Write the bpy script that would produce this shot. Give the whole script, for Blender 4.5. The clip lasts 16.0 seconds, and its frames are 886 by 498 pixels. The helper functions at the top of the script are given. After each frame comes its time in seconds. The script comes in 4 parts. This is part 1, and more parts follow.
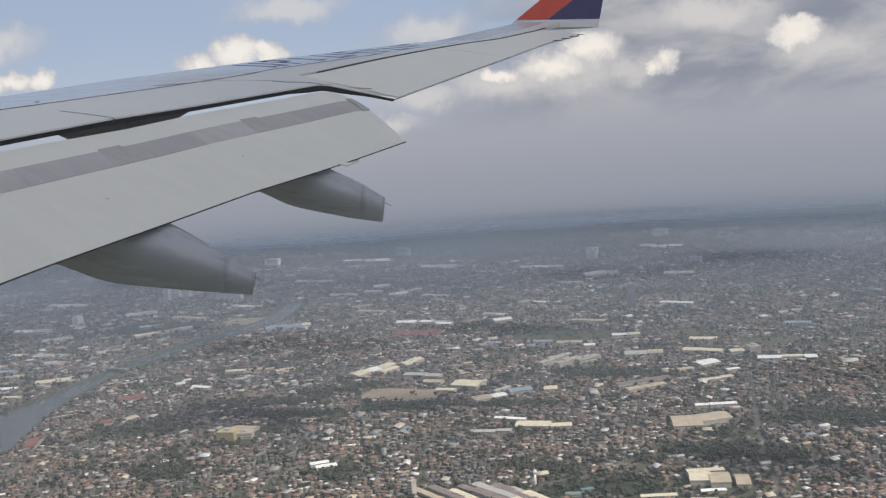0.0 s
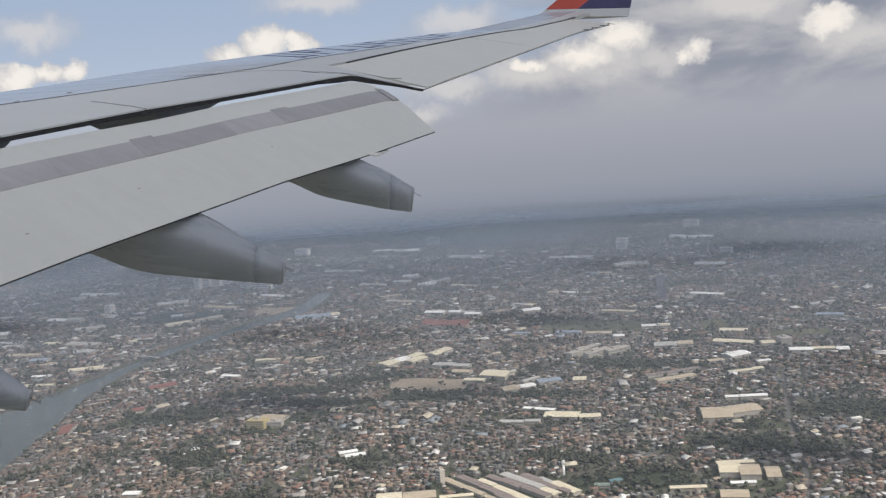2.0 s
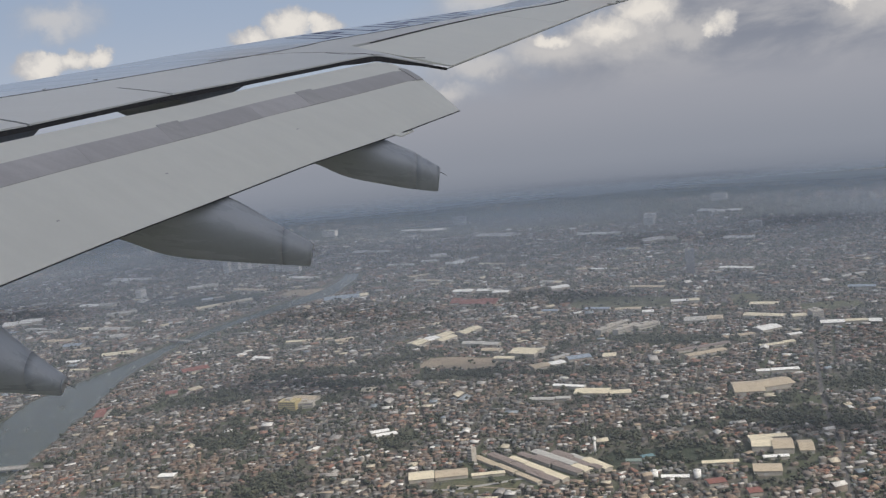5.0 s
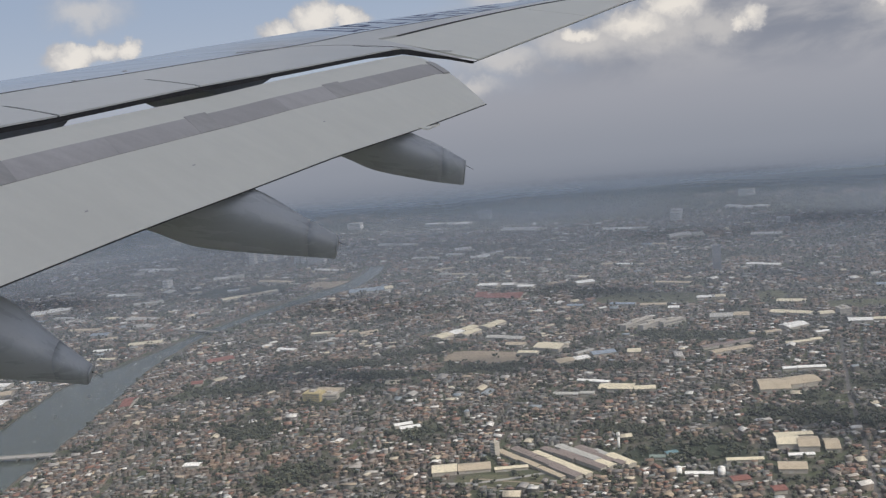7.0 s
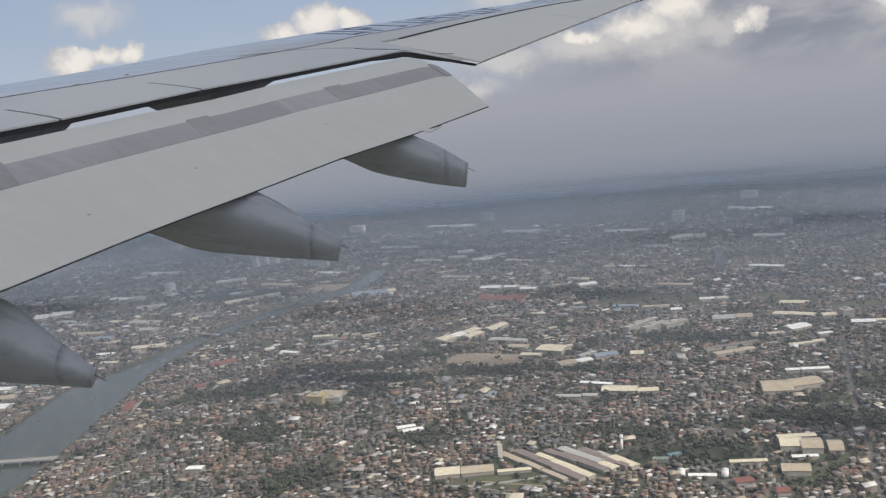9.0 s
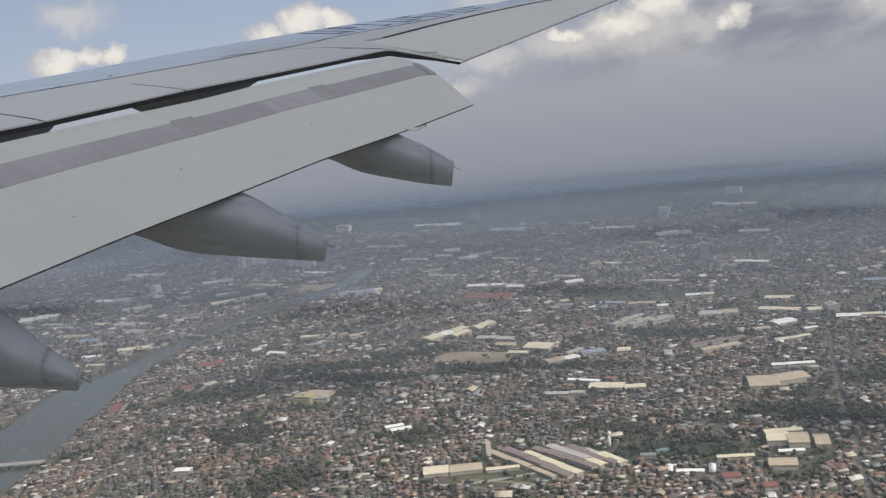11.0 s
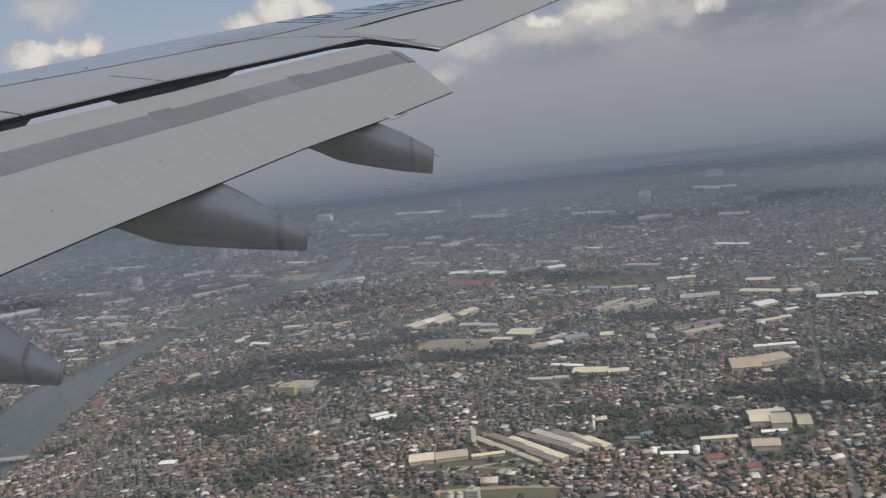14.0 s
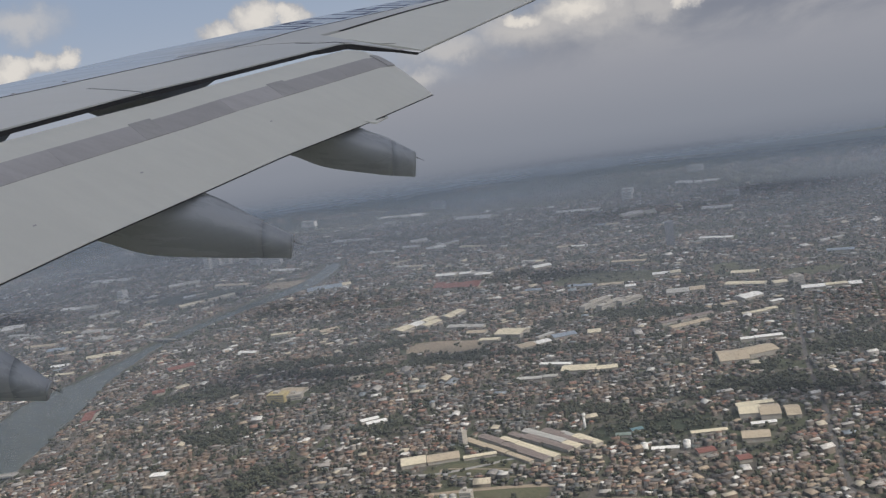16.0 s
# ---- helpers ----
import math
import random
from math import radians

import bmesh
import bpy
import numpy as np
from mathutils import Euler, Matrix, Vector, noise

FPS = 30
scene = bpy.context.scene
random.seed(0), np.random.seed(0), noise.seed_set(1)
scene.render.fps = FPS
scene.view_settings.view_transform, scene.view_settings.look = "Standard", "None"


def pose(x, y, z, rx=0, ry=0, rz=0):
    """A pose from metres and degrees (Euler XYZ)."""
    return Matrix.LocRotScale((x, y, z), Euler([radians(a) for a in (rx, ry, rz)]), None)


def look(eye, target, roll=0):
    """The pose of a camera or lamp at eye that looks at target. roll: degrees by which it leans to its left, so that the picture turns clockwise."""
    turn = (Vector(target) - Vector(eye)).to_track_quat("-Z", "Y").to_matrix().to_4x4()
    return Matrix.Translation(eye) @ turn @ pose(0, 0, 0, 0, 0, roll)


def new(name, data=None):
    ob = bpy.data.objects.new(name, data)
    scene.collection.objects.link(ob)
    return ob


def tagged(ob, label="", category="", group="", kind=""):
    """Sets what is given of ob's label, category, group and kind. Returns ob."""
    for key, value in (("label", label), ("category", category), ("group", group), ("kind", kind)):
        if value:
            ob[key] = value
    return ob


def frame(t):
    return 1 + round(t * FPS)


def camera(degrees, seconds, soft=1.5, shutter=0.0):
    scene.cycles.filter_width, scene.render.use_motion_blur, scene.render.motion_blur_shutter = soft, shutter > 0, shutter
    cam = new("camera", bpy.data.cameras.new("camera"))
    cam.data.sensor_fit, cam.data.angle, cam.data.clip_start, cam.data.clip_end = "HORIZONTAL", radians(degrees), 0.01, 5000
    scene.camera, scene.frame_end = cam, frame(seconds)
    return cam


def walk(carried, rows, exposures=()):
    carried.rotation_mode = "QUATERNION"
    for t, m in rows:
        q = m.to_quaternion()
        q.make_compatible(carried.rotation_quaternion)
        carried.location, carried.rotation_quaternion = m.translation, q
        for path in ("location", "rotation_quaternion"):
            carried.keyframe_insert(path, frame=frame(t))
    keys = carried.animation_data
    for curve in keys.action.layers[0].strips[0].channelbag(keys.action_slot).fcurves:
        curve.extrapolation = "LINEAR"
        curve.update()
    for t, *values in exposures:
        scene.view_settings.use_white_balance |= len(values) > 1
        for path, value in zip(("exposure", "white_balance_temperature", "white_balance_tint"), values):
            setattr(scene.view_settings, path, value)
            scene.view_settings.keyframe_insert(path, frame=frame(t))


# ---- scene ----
HEIGHT = 488.4          # the eye over the city
EYE = Vector((122.0, 39.5, HEIGHT))
PLANE = pose(*EYE, 1.16, -0.21, -1.16)      # the airplane, a little banked; the cabin window is its origin

# yaw to the left of the wing's line, pitch up, roll, in degrees, all in the airplane's frame
VIEW = [
    (0.0, -2.686, -7.490, -4.377),
    (0.5, -2.293, -8.677, -4.480),
    (1.0, -2.107, -9.248, -4.520),
    (1.5, -1.641, -8.452, -4.549),
    (2.0, -1.063, -7.900, -4.461),
    (2.5, -0.765, -7.561, -4.744),
    (3.0, -0.348, -7.454, -5.355),
    (3.5, -0.147, -7.881, -5.662),
    (4.0, 0.175, -8.053, -5.746),
    (6.5, 1.199, -10.118, -5.750),
    (7.0, 1.945, -9.116, -5.492),
    (7.5, 2.367, -8.789, -5.484),
    (8.0, 2.313, -8.471, -5.378),
    (8.5, 2.103, -8.744, -5.655),
    (9.0, 2.064, -8.970, -5.652),
    (11.5, 1.141, -9.189, -6.057),
    (12.0, 0.880, -9.507, -5.702),
    (12.5, 1.023, -9.641, -5.634),
    (13.0, 1.118, -9.605, -6.007),
    (13.5, 0.633, -9.478, -6.160),
    (14.0, 0.410, -9.887, -6.935),
    (14.5, 0.035, -9.910, -7.777),
    (15.0, -0.332, -9.526, -7.911),
    (15.5, -0.744, -9.543, -8.294),
    (16.0, -0.414, -9.862, -8.594),
]

def view_pose(yaw, pitch, roll):
    y, p = radians(yaw), radians(pitch)
    ahead = Vector((-math.sin(y) * math.cos(p), math.cos(y) * math.cos(p), math.sin(p)))
    return PLANE @ look((0, 0, 0), ahead * 100, roll)


cam = camera(45.61, 16.0, soft=1.3)
walk(cam, [(t, view_pose(yaw, pitch, roll)) for t, yaw, pitch, roll in VIEW],
     [(0.0, 0.16), (1.0, 0.12), (2.0, 0.2), (2.5, 0.26), (3.0, 0.20), (3.5, -0.03), (4.0, -0.02), (6.5, -0.02), (7.5, 0.05), (9.0, 0.10), (11.5, 0.04), (12.5, -0.08), (14.0, -0.14), (16.0, -0.14)])


# ---------------------------------------------------------------- nodes
class Nodes:
    """Short hand for building node trees."""

    def __init__(self, tree):
        self.tree = tree
        tree.nodes.clear()

    def add(self, kind):
        return self.tree.nodes.new(kind)

    def link(self, value, socket):
        if isinstance(value, bpy.types.NodeSocket):
            self.tree.links.new(value, socket)
        elif value is not None:
            socket.default_value = value

    def math(self, op, a, b=None, c=None, clamp=False):
        n = self.add("ShaderNodeMath")
        n.operation, n.use_clamp = op, clamp
        for v, s in zip((a, b, c), n.inputs):
            self.link(v, s)
        return n.outputs[0]

    def vec(self, op, a, b=None):
        n = self.add("ShaderNodeVectorMath")
        n.operation = op
        self.link(a, n.inputs[0])
        self.link(b, n.inputs[1])
        return n.outputs["Value"] if op in ("LENGTH", "DOT_PRODUCT", "DISTANCE") else n.outputs[0]

    def mix(self, fac, a, b, blend="MIX"):
        n = self.add("ShaderNodeMix")
        n.data_type, n.blend_type = "RGBA", blend
        self.link(fac, n.inputs[0])
        self.link(a if isinstance(a, bpy.types.NodeSocket) else (*a, 1.0), n.inputs[6])
        self.link(b if isinstance(b, bpy.types.NodeSocket) else (*b, 1.0), n.inputs[7])
        return n.outputs[2]

    def noise(self, vector, scale, detail=4.0, rough=0.55, distortion=0.0):
        n = self.add("ShaderNodeTexNoise")
        self.link(vector, n.inputs["Vector"])
        n.inputs["Scale"].default_value = scale
        n.inputs["Detail"].default_value = detail
        n.inputs["Roughness"].default_value = rough
        n.inputs["Distortion"].default_value = distortion
        return n.outputs["Fac"]

    def ramp(self, value, stops, constant=False):
        n = self.add("ShaderNodeValToRGB")
        self.link(value, n.inputs[0])
        n.color_ramp.interpolation = "CONSTANT" if constant else "LINEAR"
        while len(n.color_ramp.elements) < len(stops):
            n.color_ramp.elements.new(0.5)
        for e, (p, c) in zip(n.color_ramp.elements, stops):
            e.position, e.color = p, (*c, 1.0)
        return n.outputs[0]

    def span(self, value, a, b, lo=0.0, hi=1.0):
        n = self.add("ShaderNodeMapRange")
        n.interpolation_type = "SMOOTHSTEP"
        for v, s in zip((value, a, b, lo, hi), n.inputs):
            self.link(v, s)
        return n.outputs[0]


# ---------------------------------------------------------------- light
SUN_TO = Vector((0.55, -0.42, 0.72)).normalized()      # towards the sun: high and behind
sun_data = bpy.data.lights.new("sun", "SUN")
sun_data.energy, sun_data.angle, sun_data.color = 3.75, radians(5), (1.0, 0.93, 0.83)
sun = new("sun", sun_data)
sun.matrix_world = look((0, 0, HEIGHT + 300), Vector((0, 0, HEIGHT + 300)) - SUN_TO)
tagged(sun, "hazy afternoon sun behind broken cloud", "sun", kind="structure")

world = bpy.data.worlds.new("sky")
scene.world = world
world.use_nodes = True
w = Nodes(world.node_tree)
sky = w.add("ShaderNodeTexSky")
sky.sky_type, sky.sun_disc = "NISHITA", False
sky.sun_elevation = math.asin(SUN_TO.z)
sky.sun_rotation = math.atan2(SUN_TO.x, SUN_TO.y)
sky.altitude, sky.air_density, sky.dust_density = 500.0, 1.2, 2.5
sky_col = w.vec("SCALE", sky.outputs[0])
sky_col.node.inputs["Scale"].default_value = 0.085

gen = w.add("ShaderNodeTexCoord").outputs["Generated"]
sep = w.add("ShaderNodeSeparateXYZ")
w.link(gen, sep.inputs[0])
dx, dy, dz = sep.outputs
flat = w.math("SQRT", w.math("ADD", w.math("MULTIPLY", dx, dx), w.math("MULTIPLY", dy, dy)))
elev = w.math("DIVIDE", dz, w.math("MAXIMUM", flat, 0.05))          # tangent of the elevation
side = w.math("ARCTAN2", dx, dy)                                   # azimuth, to the right of +y
comb = w.add("ShaderNodeCombineXYZ")
w.link(side, comb.inputs[0])
w.link(elev, comb.inputs[1])
plane = comb.outputs[0]
warp_n = w.add("ShaderNodeTexNoise")
w.link(plane, warp_n.inputs["Vector"])
warp_n.inputs["Scale"].default_value, warp_n.inputs["Detail"].default_value = 34.0, 6.0
warp_n.inputs["Roughness"].default_value = 0.62
shift = w.vec("SCALE", w.vec("SUBTRACT", warp_n.outputs["Color"], (0.5, 0.5, 0.5)))
shift.node.inputs["Scale"].default_value = 0.036
billow = w.vec("ADD", plane, shift)

# blue gaps on the forward side, a grey cloud deck aft, fading into smog at the horizon
stretch = w.vec("MULTIPLY", plane, (1.0, 2.6, 1.0))
deck_noise = w.noise(stretch, 7.0, 7.0, 0.55, 0.4)
blue = w.mix(w.span(elev, 0.0, 0.14), (0.43, 0.485, 0.58), (0.325, 0.405, 0.54))
deck = w.mix(w.span(deck_noise, 0.38, 0.62), (0.232, 0.252, 0.308), (0.430, 0.428, 0.450))
deck_mask = w.span(w.math("ADD", w.math("SUBTRACT", side, w.math("MULTIPLY", elev, 1.3)), w.math("MULTIPLY", w.math("SUBTRACT", deck_noise, 0.5), 0.55)), -0.13, 0.12)
low = w.mix(deck_mask, blue, deck)
painted_haze = w.mix(w.span(elev, -0.070, 0.005), (0.268, 0.288, 0.338), (0.335, 0.345, 0.390))
painted_haze = w.mix(w.span(elev, -0.100, -0.060), (0.188, 0.212, 0.262), painted_haze)        # the plain goes on under the smog
far_streaks = w.noise(w.vec("MULTIPLY", plane, (1.0, 5.0, 1.0)), 30.0, 5.0, 0.6)
painted_haze = w.mix(w.math("MULTIPLY", w.span(elev, -0.05, -0.10), w.span(far_streaks, 0.35, 0.65, 0.14, 0.0)), painted_haze, (0.20, 0.235, 0.295))
low = w.mix(w.span(elev, -0.015, 0.05), painted_haze, low)

# cumulus heaps: azimuth, tangent of elevation, half width, half height
HEAPS = [
    (-0.330, 0.066, 0.030, 0.016), (-0.305, 0.070, 0.020, 0.013), (-0.283, 0.071, 0.018, 0.013), (-0.145, 0.078, 0.026, 0.015), (-0.112, 0.087, 0.026, 0.020),
    (-0.080, 0.086, 0.022, 0.012), (0.288, 0.049, 0.015, 0.014), (0.278, 0.043, 0.013, 0.009), (0.220, 0.068, 0.034, 0.020), (0.180, 0.056, 0.040, 0.018),
    (0.132, 0.050, 0.028, 0.010), (0.400, 0.064, 0.032, 0.016),
]
# soft banks, half lit, with the same numbers
BANKS = [
    (0.060, 0.034, 0.060, 0.020), (0.130, 0.042, 0.075, 0.028), (0.205, 0.052, 0.085, 0.036), (0.255, 0.046, 0.050, 0.024), (0.020, 0.010, 0.050, 0.016),
    (0.420, 0.050, 0.070, 0.030), (-0.311, 0.106, 0.050, 0.024), (-0.060, 0.124, 0.080, 0.020), (0.070, 0.095, 0.060, 0.025), (0.330, 0.090, 0.100, 0.020),
]


def heap_cover(rows, where):
    best = None
    for az, el, wide, high in rows:
        d = w.vec("MULTIPLY", w.vec("SUBTRACT", where, (az, el, 0.0)), (1.0 / wide, 1.0 / high, 0.0))
        s = w.math("SUBTRACT", 1.0, w.vec("LENGTH", d))
        best = s if best is None else w.math("MAXIMUM", best, s)
    return best


shade_n = w.noise(w.vec("ADD", billow, (0.006, -0.012, 0.0)), 26.0, 5.0, 0.6)
bank = heap_cover(BANKS, billow)
bank_col = w.mix(w.span(w.math("ADD", bank, w.math("MULTIPLY", w.math("SUBTRACT", shade_n, 0.5), 0.8)), 0.05, 0.75), (0.41, 0.415, 0.445), (0.62, 0.595, 0.575))
low = w.mix(w.math("MULTIPLY", w.span(bank, -0.05, 0.85), 0.68), low, bank_col)
cover = heap_cover(HEAPS, billow)
heap_col = w.mix(w.span(w.math("ADD", cover, w.math("MULTIPLY", w.math("SUBTRACT", shade_n, 0.5), 1.3)), 0.0, 0.85), (0.47, 0.465, 0.48), (0.83, 0.78, 0.715))
low = w.mix(w.math("MULTIPLY", w.span(cover, -0.04, 0.40), 0.90), low, heap_col)
# broken overcast higher up
high_cloud = w.mix(w.span(w.noise(gen, 2.2, 6.0, 0.55), 0.42, 0.62), sky_col, (0.64, 0.64, 0.66))
dome = w.mix(w.span(elev, 0.16, 0.45), low, high_cloud)
bg = w.add("ShaderNodeBackground")
w.link(dome, bg.inputs["Color"])
bg.inputs["Strength"].default_value = 1.0
w.link(bg.outputs[0], w.add("ShaderNodeOutputWorld").inputs[0])


# ---------------------------------------------------------------- materials
def material(name, build):
    m = bpy.data.materials.new(name)
    m.use_nodes = True
    n = Nodes(m.node_tree)
    out = n.add("ShaderNodeOutputMaterial")
    n.link(build(n), out.inputs[0])
    return m


def surface(n, color, rough=0.6, metal=0.0, bump=None, depth=0.01, coat=0.0):
    b = n.add("ShaderNodeBsdfPrincipled")
    n.link(color if isinstance(color, bpy.types.NodeSocket) else (*color, 1.0), b.inputs["Base Color"])
    n.link(rough, b.inputs["Roughness"])
    b.inputs["Metallic"].default_value = metal
    b.inputs["Coat Weight"].default_value = coat
    if bump is not None:
        k = n.add("ShaderNodeBump")
        k.inputs["Distance"].default_value = depth
        n.link(bump, k.inputs["Height"])
        n.link(k.outputs[0], b.inputs["Normal"])
    return b.outputs[0]


def place(n):
    return n.add("ShaderNodeTexCoord").outputs["Object"]


def painted(name, color, rough=0.38, streak=0.12, metal=0.0, vary=0.0):
    """Aircraft paint: large patches, streaks along the airflow and fine dirt."""
    def build(n):
        p = place(n)
        along = n.vec("MULTIPLY", p, (0.35, 3.0, 1.5))
        a = n.noise(along, 2.2, 5.0, 0.6)
        b = n.noise(p, 0.6, 3.0)
        c = n.noise(p, 28.0, 3.0, 0.7)
        f = n.math("ADD", n.math("MULTIPLY", a, 0.5), n.math("ADD", n.math("MULTIPLY", b, 0.35), n.math("MULTIPLY", c, 0.15)))
        dark = tuple(v * (1 - streak * 1.5) for v in color)
        lite = tuple(min(1, v * (1 + streak * 0.6)) for v in color)
        col = n.mix(n.span(f, 0.3, 0.7), dark, lite)
        if vary:
            one = n.add("ShaderNodeObjectInfo").outputs["Random"]
            col = n.mix(n.span(one, 0.0, 1.0, 0.0, vary), col, tuple(v * 0.45 for v in color))
        return surface(n, col, n.span(a, 0.2, 0.8, rough * 0.85, rough * 1.2), metal, b, 0.004)
    return material(name, build)


def islands(name, stops, rough=0.8, grain=3.0, amount=0.35, tint=0.64):
    """Many separate pieces in one mesh, each with its own colour, and weathering on top."""
    def build(n):
        r = n.add("ShaderNodeNewGeometry").outputs["Random Per Island"]
        col = n.ramp(r, stops, True)
        p = place(n)
        f = n.noise(p, 1.0 / grain, 4.0, 0.65)
        # whole quarters share a tone: rust and tan here, slate and moss there
        g = n.noise(p, 0.0065, 4.0, 0.6)
        h = n.noise(n.vec("ADD", p, (913.0, 277.0, 0.0)), 0.0085, 4.0, 0.6)
        col = n.mix(n.span(f, 0.35, 0.75, 0.0, amount), col, (0.10, 0.085, 0.07))
        col = n.mix(n.span(g, 0.50, 0.66, 0.0, tint), col, (0.25, 0.175, 0.12))
        col = n.mix(n.span(h, 0.48, 0.64, 0.0, tint), col, (0.105, 0.12, 0.115))
        return surface(n, col, rough)
    return material(name, build)


def weathered(name, color, rough=0.7, grain=0.5, amount=0.3, stain=(0.12, 0.10, 0.08)):
    def build(n):
        p = place(n)
        a = n.noise(p, 1.0 / grain, 5.0, 0.65)
        b = n.noise(n.vec("MULTIPLY", p, (1.0, 1.0, 0.3)), 0.12 / grain, 4.0)
        col = n.mix(n.span(a, 0.4, 0.8, 0.0, amount), color, stain)
        col = n.mix(n.span(b, 0.45, 0.75, 0.0, amount), col, tuple(v * 0.55 for v in color))
        return surface(n, col, rough, 0.0, a, 0.02)
    return material(name, build)


wing_grey = painted("wing_paint", (0.66, 0.665, 0.655), 0.40, 0.06)
# the blue in this base colour stands in for reflected sky
skin_sky_tint = painted("wing_skin_sky_tint", (0.50, 0.53, 0.58), 0.16, 0.06)
flap_grey = painted("flap_paint", (0.77, 0.765, 0.705), 0.48, 0.035)
strip_grey = painted("bare_strip", (0.565, 0.545, 0.545), 0.45, 0.14, 0.05, 0.30)
plate_grey = painted("wear_plate", (0.51, 0.495, 0.49), 0.45, 0.2, 0.05, 0.2)
fairing_grey = painted("fairing_paint", (0.395, 0.42, 0.455), 0.28, 0.12)
cove_dark = weathered("cove_shade", (0.20, 0.22, 0.26), 0.7, 0.2)
seal_shade_dark = weathered("seal_and_shade", (0.03, 0.03, 0.035), 0.7, 0.1)


def mark_build(n):
    f = n.noise(place(n), 6.0, 4.0)
    out = surface(n, n.mix(f, (0.12, 0.13, 0.21), (0.17, 0.18, 0.26)), 0.9)
    out.node.inputs["Specular IOR Level"].default_value = 0.05      # matt, sun-bleached lettering paint
    return out


mark_dark = material("marking_paint", mark_build)
wick_dark = weathered("wick_carbon", (0.05, 0.05, 0.05), 0.5, 0.05)
white_paint = painted("white_paint", (0.72, 0.72, 0.70), 0.35)


def winglet_build(n):
    s = n.add("ShaderNodeSeparateXYZ")
    n.link(place(n), s.inputs[0])
    # red forward band, navy behind it, in slanted stripes
    slant = n.math("SUBTRACT", s.outputs[0], n.math("MULTIPLY", n.math("SUBTRACT", s.outputs[2], 1.9), 1.55))
    f = n.noise(place(n), 3.0, 4.0)
    red = n.mix(f, (0.50, 0.055, 0.035), (0.62, 0.10, 0.06))
    navy = n.mix(f, (0.028, 0.03, 0.10), (0.05, 0.05, 0.15))
    col = n.mix(n.span(slant, 4.05, 4.07), red, navy)
    return surface(n, col, 0.3)


winglet_paint = material("winglet_paint", winglet_build)


def ground_build(n):
    p = place(n)
    a = n.noise(p, 0.004, 6.0, 0.6)
    b = n.noise(p, 0.03, 5.0, 0.65)
    c = n.noise(p, 0.35, 4.0, 0.7)
    earth = n.mix(n.span(c, 0.3, 0.7), (0.075, 0.069, 0.060), (0.145, 0.130, 0.110))
    green = n.mix(n.span(c, 0.3, 0.7), (0.040, 0.052, 0.028), (0.095, 0.102, 0.056))
    f = n.span(n.math("ADD", n.math("MULTIPLY", a, 0.5), n.math("MULTIPLY", b, 0.5)), 0.44, 0.56)
    return surface(n, n.mix(f, earth, green), 0.95)


ground_mat = material("city_ground", ground_build)


def water_build(n):
    p = place(n)
    a = n.noise(n.vec("MULTIPLY", p, (1.0, 0.35, 1.0)), 0.05, 5.0, 0.6)
    b = n.noise(p, 0.6, 3.0)
    col = n.mix(n.span(a, 0.3, 0.7), (0.048, 0.058, 0.046), (0.072, 0.080, 0.062))
    out = surface(n, col, n.span(a, 0.3, 0.7, 0.16, 0.28), 0.0, b, 0.008)
    out.node.inputs["Specular IOR Level"].default_value = 0.28     # silty, wind-ruffled water
    return out


water_mat = material("river_water", water_build)
road_mat = weathered("asphalt", (0.12, 0.115, 0.11), 0.9, 4.0, 0.4)
bank_mat = weathered("river_bank", (0.10, 0.095, 0.08), 0.95, 4.0, 0.4)
concrete = weathered("concrete", (0.34, 0.33, 0.31), 0.85, 3.0)
grass_mat = weathered("field_grass", (0.095, 0.10, 0.055), 0.95, 7.0, 0.75, (0.17, 0.14, 0.085))
scrub_mat = weathered("dark_scrub", (0.038, 0.05, 0.03), 0.95, 9.0, 0.5, (0.06, 0.06, 0.035))
dirt_mat = weathered("bare_lot", (0.33, 0.27, 0.20), 0.95, 8.0, 0.45, (0.16, 0.13, 0.10))
ROOFS = [(0.0, (0.185, 0.17, 0.16)), (0.14, (0.185, 0.12, 0.092)), (0.28, (0.27, 0.19, 0.135)), (0.40, (0.11, 0.107, 0.105)),
         (0.50, (0.26, 0.13, 0.09)), (0.59, (0.30, 0.28, 0.26)), (0.69, (0.20, 0.155, 0.125)), (0.79, (0.46, 0.365, 0.26)),
         (0.87, (0.56, 0.53, 0.49)), (0.92, (0.17, 0.20, 0.20)), (0.952, (0.84, 0.815, 0.77))]
WALLS = [(0.0, (0.22, 0.20, 0.18)), (0.25, (0.15, 0.14, 0.13)), (0.5, (0.27, 0.245, 0.215)), (0.7, (0.19, 0.16, 0.135)), (0.90, (0.48, 0.46, 0.42))]
LEAVES = [(0.0, (0.042, 0.050, 0.034)), (0.3, (0.058, 0.066, 0.043)), (0.6, (0.032, 0.040, 0.030)), (0.85, (0.085, 0.088, 0.055))]
roof_mat = islands("house_roofs", ROOFS, 0.7, 3.0, 0.4)
wall_mat = islands("house_walls", WALLS, 0.85, 4.0, 0.3)
leaf_mat = islands("leaves", LEAVES, 0.9, 2.0, 0.2, 0.0)
bark_mat = weathered("bark", (0.10, 0.08, 0.06), 0.95, 0.5)
